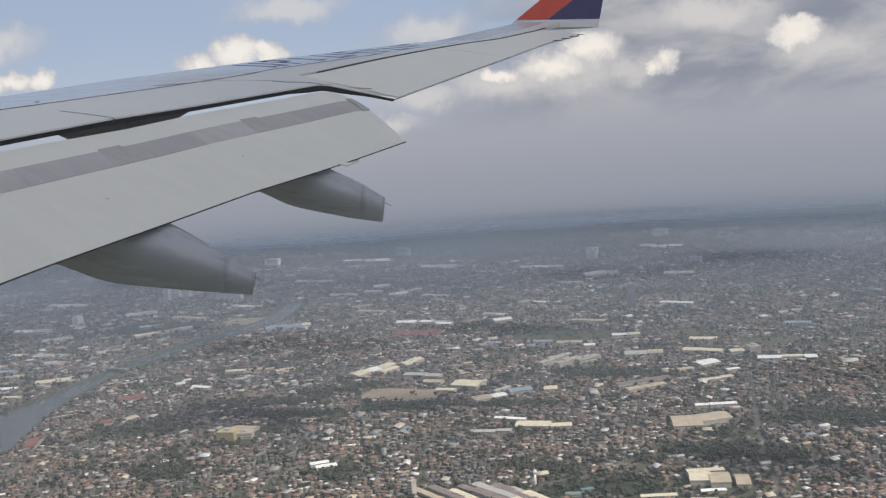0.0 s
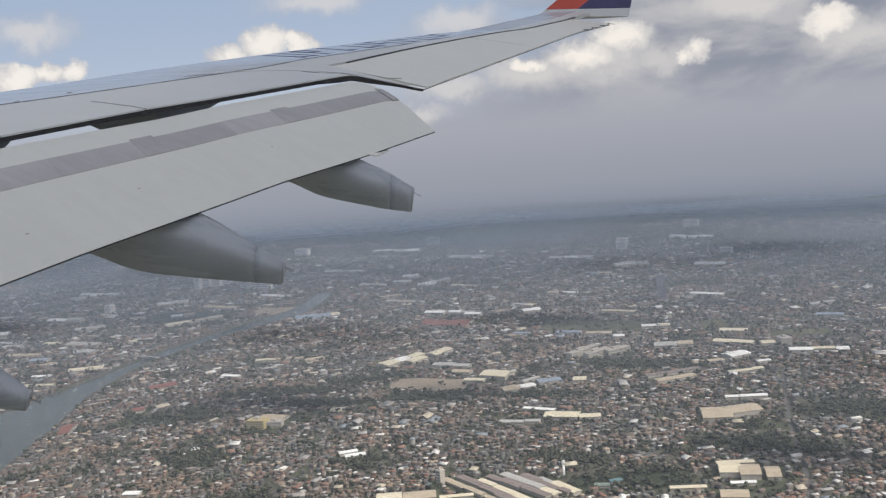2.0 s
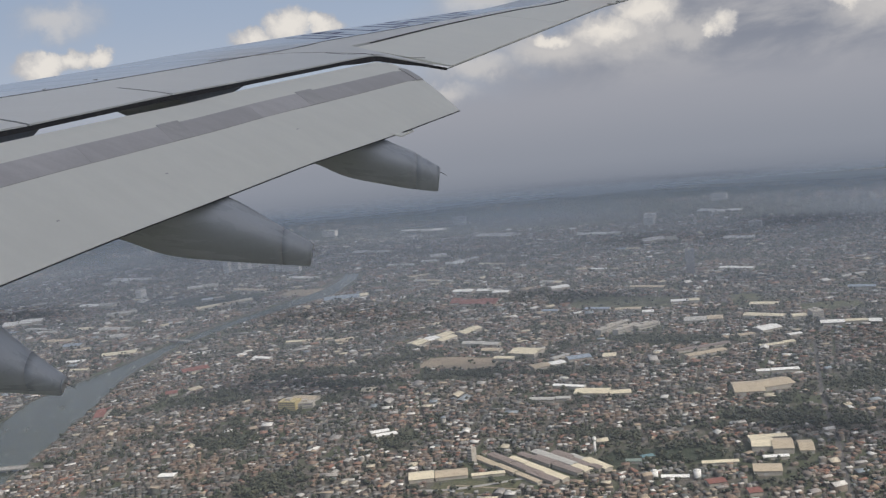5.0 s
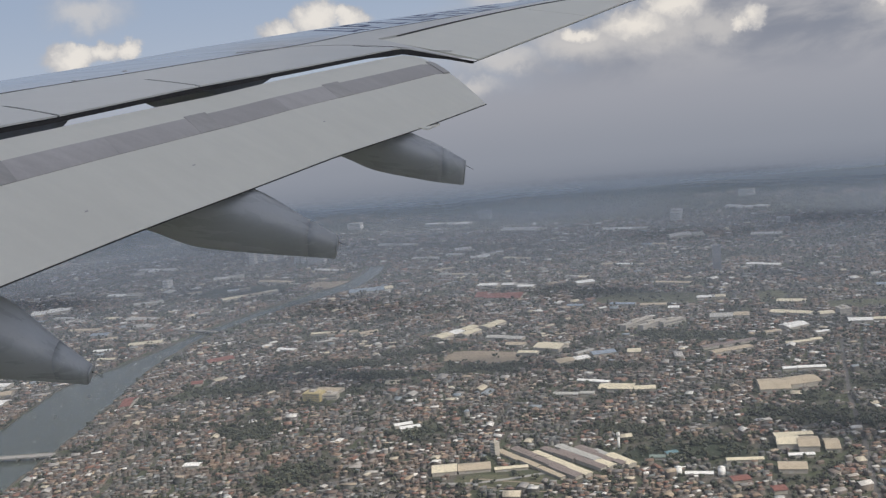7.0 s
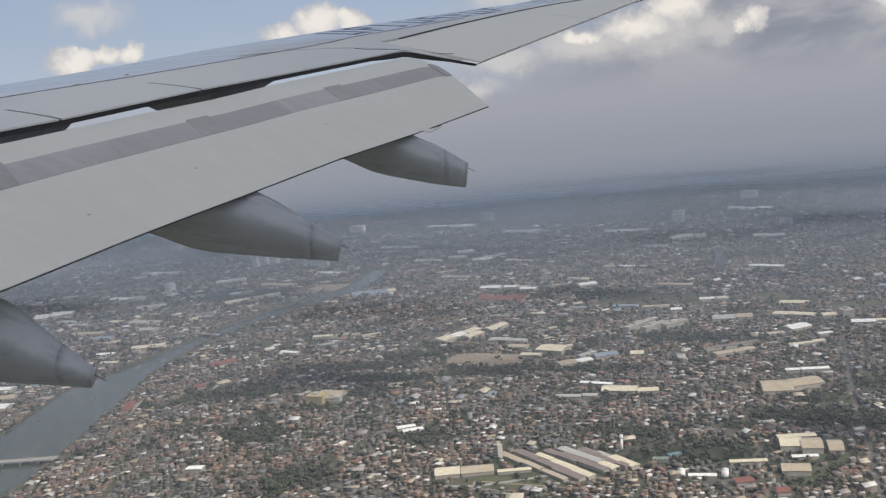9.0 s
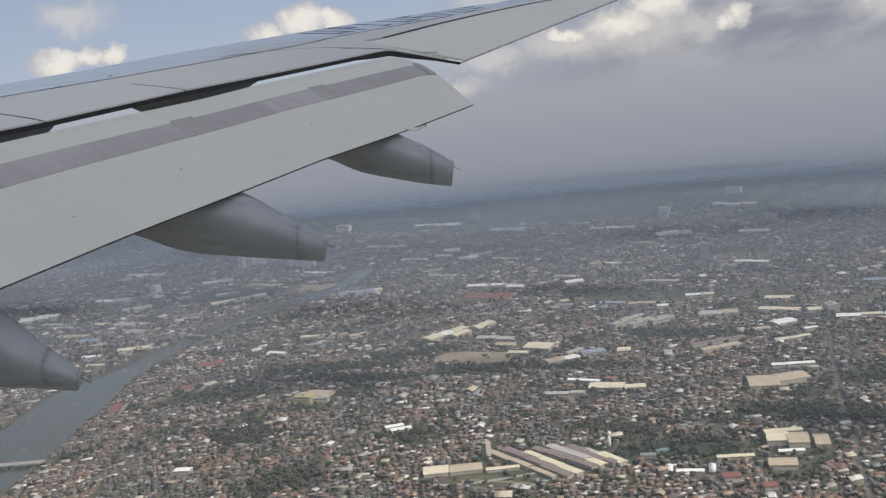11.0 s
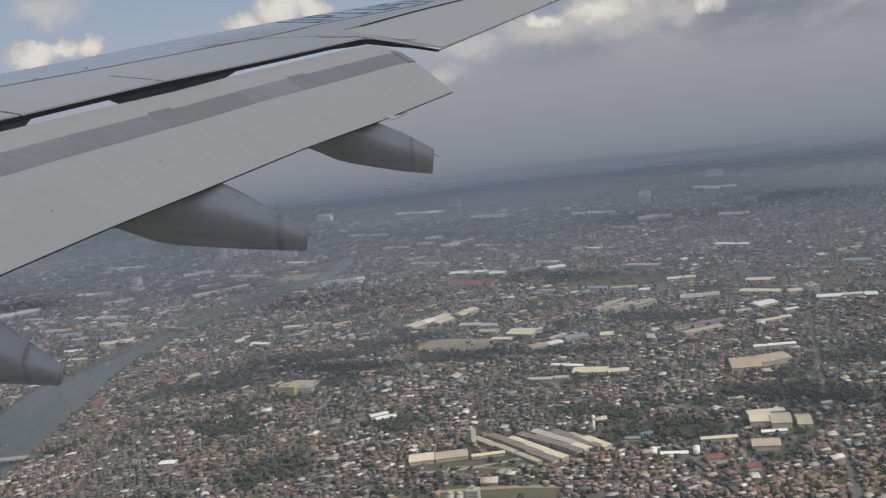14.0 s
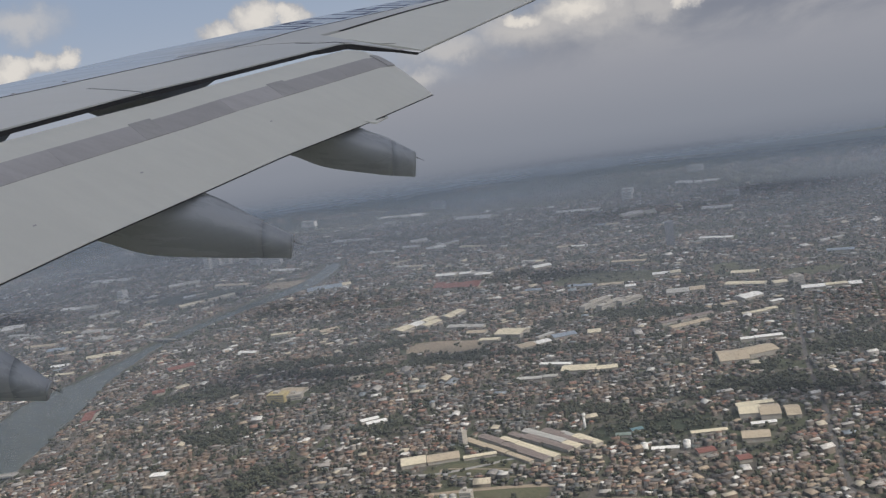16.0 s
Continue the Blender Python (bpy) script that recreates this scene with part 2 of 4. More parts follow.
PAINTS = {
    "cream": weathered("cream_roof", (0.72, 0.645, 0.48), 0.6, 6.0, 0.25),
    "white": weathered("white_roof", (0.87, 0.86, 0.83), 0.6, 6.0, 0.15),
    "grey": weathered("grey_roof", (0.46, 0.45, 0.42), 0.6, 6.0, 0.3),
    "tan": weathered("tan_roof", (0.50, 0.42, 0.31), 0.65, 6.0, 0.3),
    "brown": weathered("brown_roof", (0.25, 0.205, 0.185), 0.65, 6.0, 0.3),
    "red": weathered("red_roof", (0.24, 0.10, 0.08), 0.7, 6.0, 0.35),
    "green": weathered("green_roof", (0.21, 0.26, 0.23), 0.6, 6.0, 0.3),
    "teal": weathered("teal_roof", (0.14, 0.25, 0.28), 0.55, 6.0, 0.3),
    "blue": weathered("blue_roof", (0.27, 0.32, 0.38), 0.55, 6.0, 0.3),
    "yellow": weathered("yellow_block", (0.48, 0.40, 0.21), 0.7, 6.0, 0.25),
    "tower": weathered("tower_wall", (0.66, 0.65, 0.64), 0.7, 10.0, 0.25),
    "dusk": weathered("dark_tower", (0.16, 0.165, 0.19), 0.5, 10.0, 0.25),
    "plaster": weathered("plaster_wall", (0.45, 0.42, 0.37), 0.8, 3.0, 0.3),
}
glass_dark = weathered("window_glass", (0.17, 0.18, 0.20), 0.2, 2.0)


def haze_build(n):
    """Painted distance haze on a sheet: thin underneath, more opaque the farther it lies."""
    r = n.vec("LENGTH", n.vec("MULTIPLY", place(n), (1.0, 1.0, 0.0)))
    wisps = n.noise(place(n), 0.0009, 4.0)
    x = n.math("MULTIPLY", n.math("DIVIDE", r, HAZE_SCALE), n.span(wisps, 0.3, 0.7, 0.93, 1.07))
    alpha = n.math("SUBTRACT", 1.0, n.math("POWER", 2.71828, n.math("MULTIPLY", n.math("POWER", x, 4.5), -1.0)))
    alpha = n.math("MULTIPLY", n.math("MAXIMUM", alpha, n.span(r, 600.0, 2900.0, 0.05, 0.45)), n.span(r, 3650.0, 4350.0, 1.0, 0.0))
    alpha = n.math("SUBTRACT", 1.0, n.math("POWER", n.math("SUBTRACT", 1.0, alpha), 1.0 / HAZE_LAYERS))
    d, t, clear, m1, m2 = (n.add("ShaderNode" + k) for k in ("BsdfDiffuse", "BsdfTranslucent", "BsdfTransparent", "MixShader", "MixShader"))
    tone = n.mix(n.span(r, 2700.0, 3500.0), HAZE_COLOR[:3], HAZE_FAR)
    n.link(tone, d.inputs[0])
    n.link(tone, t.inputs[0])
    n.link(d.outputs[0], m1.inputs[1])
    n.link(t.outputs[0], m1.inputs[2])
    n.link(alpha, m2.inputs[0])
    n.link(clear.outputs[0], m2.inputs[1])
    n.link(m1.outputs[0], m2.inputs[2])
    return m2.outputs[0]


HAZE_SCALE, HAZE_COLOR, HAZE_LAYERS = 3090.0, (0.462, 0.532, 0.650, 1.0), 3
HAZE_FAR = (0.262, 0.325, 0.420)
haze_mat = material("painted_haze", haze_build)


def cloud_build(n, clearness=0.5):
    d, t, m = (n.add("ShaderNode" + k) for k in ("BsdfDiffuse", "BsdfTranslucent", "MixShader"))
    f = n.noise(place(n), 0.02, 5.0)
    col = n.mix(f, (0.82, 0.83, 0.85), (0.92, 0.92, 0.92))
    n.link(col, d.inputs[0])
    n.link(col, t.inputs[0])
    n.link(d.outputs[0], m.inputs[1])
    n.link(t.outputs[0], m.inputs[2])
    clear, thin = n.add("ShaderNodeBsdfTransparent"), n.add("ShaderNodeMixShader")
    thin.inputs[0].default_value = clearness          # clear share; the overhead cloud's lets some sun reach the wing
    n.link(m.outputs[0], thin.inputs[1])
    n.link(clear.outputs[0], thin.inputs[2])
    return thin.outputs[0]


cloud_mat = material("cloud", cloud_build)
dense_cloud = material("dense_cloud", lambda n: cloud_build(n, 0.12))


# ---------------------------------------------------------------- mesh helpers
def mesh_of(name, verts, faces, mats, smooth=False, slots=None):
    me = bpy.data.meshes.new(name)
    me.from_pydata([tuple(v) for v in verts], [], faces)
    for m in mats:
        me.materials.append(m)
    if slots is not None:
        me.polygons.foreach_set("material_index", slots)
    if smooth:
        me.polygons.foreach_set("use_smooth", [True] * len(me.polygons))
    me.update()
    return me


def part(name, me, parent, label=""):
    ob = new(name, me)
    ob.parent = parent
    if label:
        tagged(ob, label)
    return ob


def big_mesh(name, verts, tris, mats, slots):
    """A large triangle mesh straight from arrays."""
    me = bpy.data.meshes.new(name)
    me.vertices.add(len(verts))
    me.vertices.foreach_set("co", np.ascontiguousarray(verts, np.float32).ravel())
    me.loops.add(len(tris) * 3)
    me.loops.foreach_set("vertex_index", np.ascontiguousarray(tris, np.int32).ravel())
    me.polygons.add(len(tris))
    me.polygons.foreach_set("loop_start", np.arange(0, len(tris) * 3, 3, dtype=np.int32))
    for m in mats:
        me.materials.append(m)
    me.polygons.foreach_set("material_index", np.ascontiguousarray(slots, np.int32))
    me.update(calc_edges=True)
    me.validate()
    return me


def grid_faces(rows, cols, wrap=False):
    f = []
    for i in range(rows - 1):
        for j in range(cols if wrap else cols - 1):
            k = (j + 1) % cols
            f.append((i * cols + j, i * cols + k, (i + 1) * cols + k, (i + 1) * cols + j))
    return f


def box_mesh(name, x0, x1, y0, y1, z0, z1, mat, bevel=0.0):
    bm = bmesh.new()
    bmesh.ops.create_cube(bm, size=1.0)
    for v in bm.verts:
        v.co = Vector((x0 + (v.co.x + 0.5) * (x1 - x0), y0 + (v.co.y + 0.5) * (y1 - y0), z0 + (v.co.z + 0.5) * (z1 - z0)))
    if bevel:
        bmesh.ops.bevel(bm, geom=bm.edges[:], offset=bevel, segments=1, affect="EDGES")
    me = bpy.data.meshes.new(name)
    bm.to_mesh(me)
    bm.free()
    me.materials.append(mat)
    return me


def rod_mesh(name, a, b, r0, r1, mat, sides=8):
    a, b = Vector(a), Vector(b)
    q = (b - a).to_track_quat("Z", "Y")
    verts, n = [], sides
    for p, r in ((a, r0), (b, r1)):
        verts += [p + q @ Vector((r * math.cos(2 * math.pi * i / n), r * math.sin(2 * math.pi * i / n), 0)) for i in range(n)]
    faces = grid_faces(2, n, True) + [tuple(range(n))[::-1], tuple(range(n, 2 * n))]
    return mesh_of(name, verts, faces, [mat], True)


# ---------------------------------------------------------------- the large structure: ground, river, haze sheets
ground_me = mesh_of("ground", [(-15000, -15000, 0), (15000, -15000, 0), (15000, 15000, 0), (-15000, 15000, 0)], [(0, 1, 2, 3)], [ground_mat])
tagged(new("ground", ground_me), "city ground of bare earth, yards and scrub under haze", "ground", kind="structure")

# the river's two banks, from near to far
LEFT_BANK = [(-700, 900), (-690, 1423), (-682, 1740), (-678, 1900), (-672, 2030), (-645, 2110), (-606, 2190), (-556, 2290), (-512, 2420), (-440, 2590), (-365, 2725), (-285, 2860), (-205, 3000), (-160, 3160), (-150, 3290)]
RIGHT_BANK = [(-555, 900), (-546, 1450), (-540, 1548), (-533, 1690), (-527, 1900), (-529, 2040), (-522, 2190), (-498, 2345), (-468, 2440), (-400, 2570), (-330, 2690), (-250, 2800), (-165, 2920), (-112, 3150), (-112, 3290)]


def smooth_line(points, steps=6):
    """Catmull-Rom through the points."""
    pts = [Vector(p) for p in points]
    out = []
    for i in range(len(pts) - 1):
        a, b, c, d = pts[max(i - 1, 0)], pts[i], pts[i + 1], pts[min(i + 2, len(pts) - 1)]
        for k in range(steps):
            t = k / steps
            out.append(0.5 * ((2 * b) + (c - a) * t + (2 * a - 5 * b + 4 * c - d) * t * t + (3 * b - a - 3 * c + d) * t ** 3))
    return out + [pts[-1]]


left, right = smooth_line(LEFT_BANK), smooth_line(RIGHT_BANK)
jag = random.Random(5)
left = [p + Vector((jag.uniform(-3, 3), 0)) for p in left]
right = [p + Vector((jag.uniform(-3, 3), 0)) for p in right]
verts = [(p.x, p.y, 0.35) for p in left] + [(p.x, p.y, 0.35) for p in right]
n = len(left)
water_me = mesh_of("river", verts, [(i, n + i, n + i + 1, i + 1) for i in range(n - 1)], [water_mat])
tagged(new("water", water_me), "wide grey-green river winding through the city", "river", kind="structure")
for name, bank, out in (("embankment", left, -1), ("embankment", right, 1)):
    vs = []
    for p in bank:
        for dx_, z_ in ((0, 0.2), (0, 1.2), (2.2 * out, 1.3), (4.5 * out, 0.0)):
            vs.append((p.x + dx_, p.y, z_))
    tagged(new(name, mesh_of(name, vs, grid_faces(len(bank), 4), [bank_mat])), "low muddy river embankment", "embankment", kind="structure")

# distance haze, painted as part-clear sheets hung below the eye
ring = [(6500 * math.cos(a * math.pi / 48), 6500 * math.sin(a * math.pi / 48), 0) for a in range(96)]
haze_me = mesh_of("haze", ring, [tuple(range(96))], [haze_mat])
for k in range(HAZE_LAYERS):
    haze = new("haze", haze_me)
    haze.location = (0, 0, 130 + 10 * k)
    tagged(haze, "sheet of painted blue-grey distance haze over the city", "haze", kind="structure")


# an unseen cumulus cloud, added overhead to keep the wing in shade
bm = bmesh.new()
puff = random.Random(3)
for k in range(26):
    a, d = puff.uniform(0, 6.283), 110 * math.sqrt(puff.random())
    m = Matrix.Translation((d * math.cos(a), d * math.sin(a), puff.uniform(-8, 30))) @ Matrix.Diagonal((1, 1, 0.7, 1))
    bmesh.ops.create_icosphere(bm, subdivisions=3, radius=puff.uniform(28, 55), matrix=m)
for v in bm.verts:
    v.co += v.normal * 7.0 * noise.fractal(v.co * 0.05, 1.0, 2.0, 4)
me = bpy.data.meshes.new("cloud")
bm.to_mesh(me)
bm.free()
me.materials.append(cloud_mat)
overhead = new("cloud", me)
overhead.location = EYE + Vector((0, 14, 0)) + SUN_TO * 620
tagged(overhead, "unseen cumulus cloud added to shade the airplane wing", "cloud", kind="structure")
dense_me = me.copy()
dense_me.materials[0] = dense_cloud
# more unseen ones, added to put broken shade on the city: shaded spot, height, half length, half width
for x, y, high, a, b in ((-150, 1950, 900, 190, 62), (200, 1930, 950, 120, 40), (-860, 2300, 1000, 170, 80), (650, 1420, 900, 120, 50), (560, 2470, 1000, 200, 45), (900, 2560, 1100, 160, 60), (-520, 3020, 1100, 240, 90), (-900, 3900, 1500, 420, 120), (620, 4180, 1600, 760, 150)):
    ob = new("cloud", dense_me)
    ob.matrix_world = Matrix.Translation(Vector((x, y, 0)) + SUN_TO * (high / SUN_TO.z)) @ Matrix.Rotation(radians(-24), 4, "Z") @ Matrix.Diagonal((a / 150, b / 150, 0.8, 1))
    tagged(ob, "unseen cumulus cloud added to shade part of the city", "cloud", kind="structure")


# ---------------------------------------------------------------- the wing
def table(rows, s):
    """Linear between the rows, straight on past the ends."""
    i = 0
    while i < len(rows) - 2 and s > rows[i + 1][0]:
        i += 1
    (a, u), (b, v) = rows[i], rows[i + 1]
    return u + (v - u) * (s - a) / (b - a)


TE_Z = [(5.0, -0.55), (9.79, -0.045), (10.34, 0.002), (11.96, 0.181), (12.96, 0.268), (15.39, 0.503), (16.4, 0.240), (23.24, 1.292), (25.3, 1.526), (26.2, 1.80)]
FIXED_Z = [(5.0, -0.55), (9.79, -0.045), (10.34, 0.002), (11.96, 0.181), (12.96, 0.268), (15.39, 0.503), (23.24, 1.292), (25.3, 1.526), (26.2, 1.80)]
TE_X = [(5.0, -7.35), (15.39, -0.804), (15.8, -0.40), (16.4, 0.21), (25.3, 4.81), (26.2, 5.5)]
LE_Z = [(5.0, -0.42), (14.34, 0.548), (15.34, 0.66), (16.49, 0.815), (18.91, 1.08), (22.42, 1.42), (23.33, 1.49), (25.97, 1.945), (26.2, 1.99)]
FLAP_LE_Z = [(5.0, -0.62), (9.68, -0.165), (10.23, -0.109), (11.31, -0.003), (12.0, 0.060), (12.84, 0.165), (15.23, 0.396), (15.49, 0.36)]
FLAP_TE_Z = [(5.0, -1.78), (8.2, -1.293), (9.51, -1.08), (10.70, -0.915), (11.94, -0.735), (13.27, -0.59), (14.74, -0.392)]


def wing_upper(s, f):
    """A point of the upper skin: s metres out, f from the trailing edge (0) to the leading edge (1)."""
    xt, xl, zt, zl = table(TE_X, s), -18.0 + 0.82 * s, table(TE_Z, s), table(LE_Z, s)
    c = xt - xl
    nose = max(0.0, (f - 0.94) / 0.06)
    ahead = table(FIXED_Z, s)               # the fixed wing keeps its line where the aileron droops
    z = ahead + (zl - ahead) * min(f / 0.95, 1.0) - (ahead - zt) * max(0.0, 1.0 - f / 0.42) + 0.021 * c * math.sin(math.pi * min(f, 1.0) ** 0.9)
    return Vector((xt + (xl - xt) * f, s, z - 0.045 * c * nose ** 2))


def wing_lower(s, f):
    xt, xl = table(TE_X, s), -18.0 + 0.82 * s
    c = xt - xl
    p = wing_upper(s, f)
    p.z -= 0.02 + (0.065 - 0.03 * max(0.0, min(1.0, (s - 11.0) / 3.0))) * c * max(0.0, math.sin(math.pi * min(0.98, f) ** 1.15)) * (1.0 if f < 0.9 else (1.0 - f) / 0.1 * 0.8 + 0.2)
    return p


wing = tagged(new("airplane_wing"), "light grey airliner wing with flaps lowered in flight", "airplane wing")
wing.matrix_world = PLANE


def slab(name, spans, fracs, mat, label="", parent=wing, lift=0.0):
    """A closed piece of wing between the given stations; fracs(s) gives the rear and front edges."""
    vs, cols = [], 9
    for s in spans:
        a, b = fracs(s)
        up = [wing_upper(s, a + (b - a) * k / (cols - 1)) + Vector((0, 0, lift)) for k in range(cols)]
        lo = [wing_lower(s, a + (b - a) * k / (cols - 1)) for k in range(cols)]
        vs += up + lo[::-1]
    fs = grid_faces(len(spans), cols * 2, True)
    m = cols * 2
    fs += [tuple(range(m))[::-1], tuple(range((len(spans) - 1) * m, len(spans) * m))]
    me = mesh_of(name, vs, fs, [mat])
    ob = part(name, me, parent, label)
    return ob


def ribbon(name, pts, width_dir, mat, parent, thick=0.012, label=""):
    """A thin raised strip along a line of points; width_dir is a vector or one for each point."""
    vs = []
    for i, p in enumerate(pts):
        d = width_dir[i] if isinstance(width_dir, list) else width_dir
        a, b = Vector(p), Vector(p) + d
        up = Vector((0, 0, thick))
        vs += [a, b, b + up, a + up]
    fs = grid_faces(len(pts), 4, True) + [(3, 2, 1, 0), tuple(range(len(vs) - 4, len(vs)))]
    return part(name, mesh_of(name, vs, fs, [mat]), parent, label)


def stations(a, b, step=0.4):
    k = max(2, int((b - a) / step) + 1)
    return [a + (b - a) * i / (k - 1) for i in range(k)]


def hinge(s):
    """Chord fraction of the aileron hinge."""
    return table([(15.0, 0.32), (17.0, 0.32), (19.5, 0.365), (22.1, 0.415), (25.6, 0.44)], s)


SPOILER_DEEP = 0.85
DECK_LINE = [(5.0, 0.38), (13.0, 0.365), (15.4, 0.378), (16.7, 0.43), (19.2, 0.437), (22.0, 0.52), (24.8, 0.62), (26.2, 0.62)]


def deck_line(s):
    """Chord fraction where the matt rear deck meets the glossy forward skin."""
    return table(DECK_LINE, s)


slab("spoiler_deck", stations(5.0, 15.35), lambda s: (SPOILER_DEEP * 1.21 / (table(TE_X, s) + 18.0 - 0.82 * s), deck_line(s)), wing_grey, "matt light grey fixed panel ahead of the spoilers")
slab("wing_box", stations(5.0, 15.35), lambda s: (deck_line(s), 1.0), skin_sky_tint, "wing skin tinted blue for the sky's reflection")
slab("outer_deck", stations(15.35, 26.1), lambda s: (hinge(max(s, 15.36)) + 0.012 if s > 16.45 else 0.0, deck_line(s)), wing_grey, "matt light grey panel ahead of the ailerons")
slab("outer_wing_box", stations(15.35, 26.1), lambda s: (deck_line(s), 1.0), skin_sky_tint, "outer wing skin tinted blue for the sky's reflection")
EDGES = [5.0, 7.1, 8.72, 10.34, 11.96, 15.33]


def skewed(s0, d):
    """The skin d metres ahead of the trailing edge, square to it; stations and fractions."""
    s = s0 + 0.533 * d
    x = table(TE_X, s0) - 0.846 * d
    xt, xl = table(TE_X, s), -18.0 + 0.82 * s
    return s, max(0.0, (xt - x) / (xt - xl))


for a, b in zip(EDGES, EDGES[1:]):
    vs, cols, rows = [], 6, stations(a + 0.014, b - 0.014)
    for s0 in rows:
        line = [skewed(min(s0, 15.30 - 0.533 * SPOILER_DEEP * k / (cols - 1)), SPOILER_DEEP * k / (cols - 1)) for k in range(cols)]
        vs += [wing_upper(s, f) + Vector((0, 0, 0.008)) for s, f in line] + [wing_lower(s, f) + Vector((0, 0, 0.01)) for s, f in line[::-1]]
    m = cols * 2
    fs = grid_faces(len(rows), m, True) + [tuple(range(m))[::-1], tuple(range((len(rows) - 1) * m, len(rows) * m))]
    part("spoiler", mesh_of("spoiler", vs, fs, [wing_grey]), wing, "closed spoiler panel")
    ribbon("spoiler_joint", [wing_upper(*skewed(b - 0.02, SPOILER_DEEP * k / 5)) + Vector((0, 0, 0.004)) for k in range(6)], Vector((0.006, 0.011, 0)), seal_shade_dark, wing, 0.006)
for a, b in ((16.5, 20.85), (20.87, 25.3)):
    slab("aileron", stations(a, b), lambda s: (0.0, hinge(s) - 0.008), flap_grey, "aileron drooped with the flaps")


ribbon("hinge_seal", [wing_upper(s, deck_line(s)) for s in stations(5.0, 19.5)], Vector((-0.026, 0, 0)), seal_shade_dark, wing, 0.006, "thin dark skin joint")
ribbon("hinge_seal", [wing_upper(s, hinge(s) - 0.004) for s in stations(17.0, 25.5)], Vector((-0.06, 0, 0.0)), seal_shade_dark, wing, 0.012, "dark aileron hinge gap")
ribbon("trailing_edge_seal", [wing_upper(s, 0.002) - Vector((0, 0, 0.062)) for s in stations(5.0, 15.3, 0.2)], Vector((-0.08, 0, 0)), seal_shade_dark, wing, 0.042, "black rubber trailing edge seal")
ribbon("trailing_edge_seal", [wing_upper(s, 0.0) - Vector((0, 0, 0.03)) for s in stations(16.4, 25.3)], Vector((-0.03, 0, 0)), seal_shade_dark, wing, 0.006)
# black strip at the kink, painted as the shade on the wing's underside
vs, kink = [], stations(14.6, 16.38, 0.1)
for i, s in enumerate(kink):
    p, drop = wing_upper(s, 0.0) + Vector((0.012, 0, -0.022)), 0.03 + 0.04 * math.sin(math.pi * min(1.0, 1.25 * i / (len(kink) - 1)))
    vs += [p, p + Vector((-0.05, 0, 0)), p + Vector((-0.05, 0, -drop)), p + Vector((-0.01, 0, -drop))]
part("kink_seal", mesh_of("kink_seal", vs, grid_faces(len(kink), 4, True) + [(3, 2, 1, 0), tuple(range(len(vs) - 4, len(vs)))], [seal_shade_dark]), wing, "black strip painted as underside shade where the aileron begins")
ribbon("joint_line", [wing_upper(s, 0.10 + 0.35 * (16.6 - s) / 1.6) for s in stations(15.0, 16.6, 0.2)], Vector((0.03, 0, 0)), strip_grey, wing, 0.006)

# the painted marks on the forward skin, as plain bars
MARK_LEAN = 3.0          # metres outboard over the whole chord: the strokes lean towards the leading edge
gaps = random.Random(9)
s0 = 17.05
for k in range(8):
    f0, f1, wide = 0.475, 0.84, gaps.uniform(0.22, 0.34)
    strokes = (((0.0, f0, f1), (wide, f0, f1)), ((0.0, f0, f1), (wide * 0.9, f0 + 0.16, f1)), ((0.0, f0, f1),), ((0.0, f0 + 0.1, f1), (wide, f0, f1 - 0.1)))[(0, 1, 2, 0, 3, 1, 0, 2)[k]]
    for ds, a, b in strokes:
        pts = [wing_upper(s0 + ds + MARK_LEAN * (a + (b - a) * j / 10 - f0), a + (b - a) * j / 10) for j in range(11)]
        ribbon("marking_bar", pts, Vector((0.0, 0.11, 0.012)), mark_dark, wing, 0.003, "plain dark painted bar")
    for f in ((f0 + 0.03,), (f1 - 0.01, f0 + 0.17), (f0 + 0.04,))[k % 3]:
        pts = [wing_upper(q + MARK_LEAN * (f - f0), f) for q in stations(s0 + 0.112, s0 + wide - 0.002, 0.08)]
        ribbon("marking_bar", pts, Vector((-0.15, 0.0, 0.004)), mark_dark, wing, 0.003, "plain dark painted bar")
    s0 += wide + gaps.uniform(0.22, 0.32)
for s, f in ((10.9, 0.36), (11.3, 0.42), (12.6, 0.40), (13.4, 0.44), (9.5, 0.38), (12.2, 0.75)):
    p = wing_upper(s, f)
    part("fastener", box_mesh("fastener", p.x - 0.025, p.x + 0.025, p.y - 0.02, p.y + 0.02, p.z - 0.005, p.z + 0.006, strip_grey), wing)

# dark blocks in the slot ahead of the flap, coloured as the recess's shade
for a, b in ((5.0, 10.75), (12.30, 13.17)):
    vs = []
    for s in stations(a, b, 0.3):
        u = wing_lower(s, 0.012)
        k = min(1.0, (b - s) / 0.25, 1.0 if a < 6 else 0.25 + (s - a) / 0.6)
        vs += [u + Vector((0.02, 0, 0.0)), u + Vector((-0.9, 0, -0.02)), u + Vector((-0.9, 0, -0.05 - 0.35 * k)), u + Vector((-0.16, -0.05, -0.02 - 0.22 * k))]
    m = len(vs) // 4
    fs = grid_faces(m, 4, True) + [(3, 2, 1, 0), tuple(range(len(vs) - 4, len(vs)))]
    part("flap_cove", mesh_of("flap_cove", vs, fs, [cove_dark]), wing, "flap cove block coloured dark for its shade")


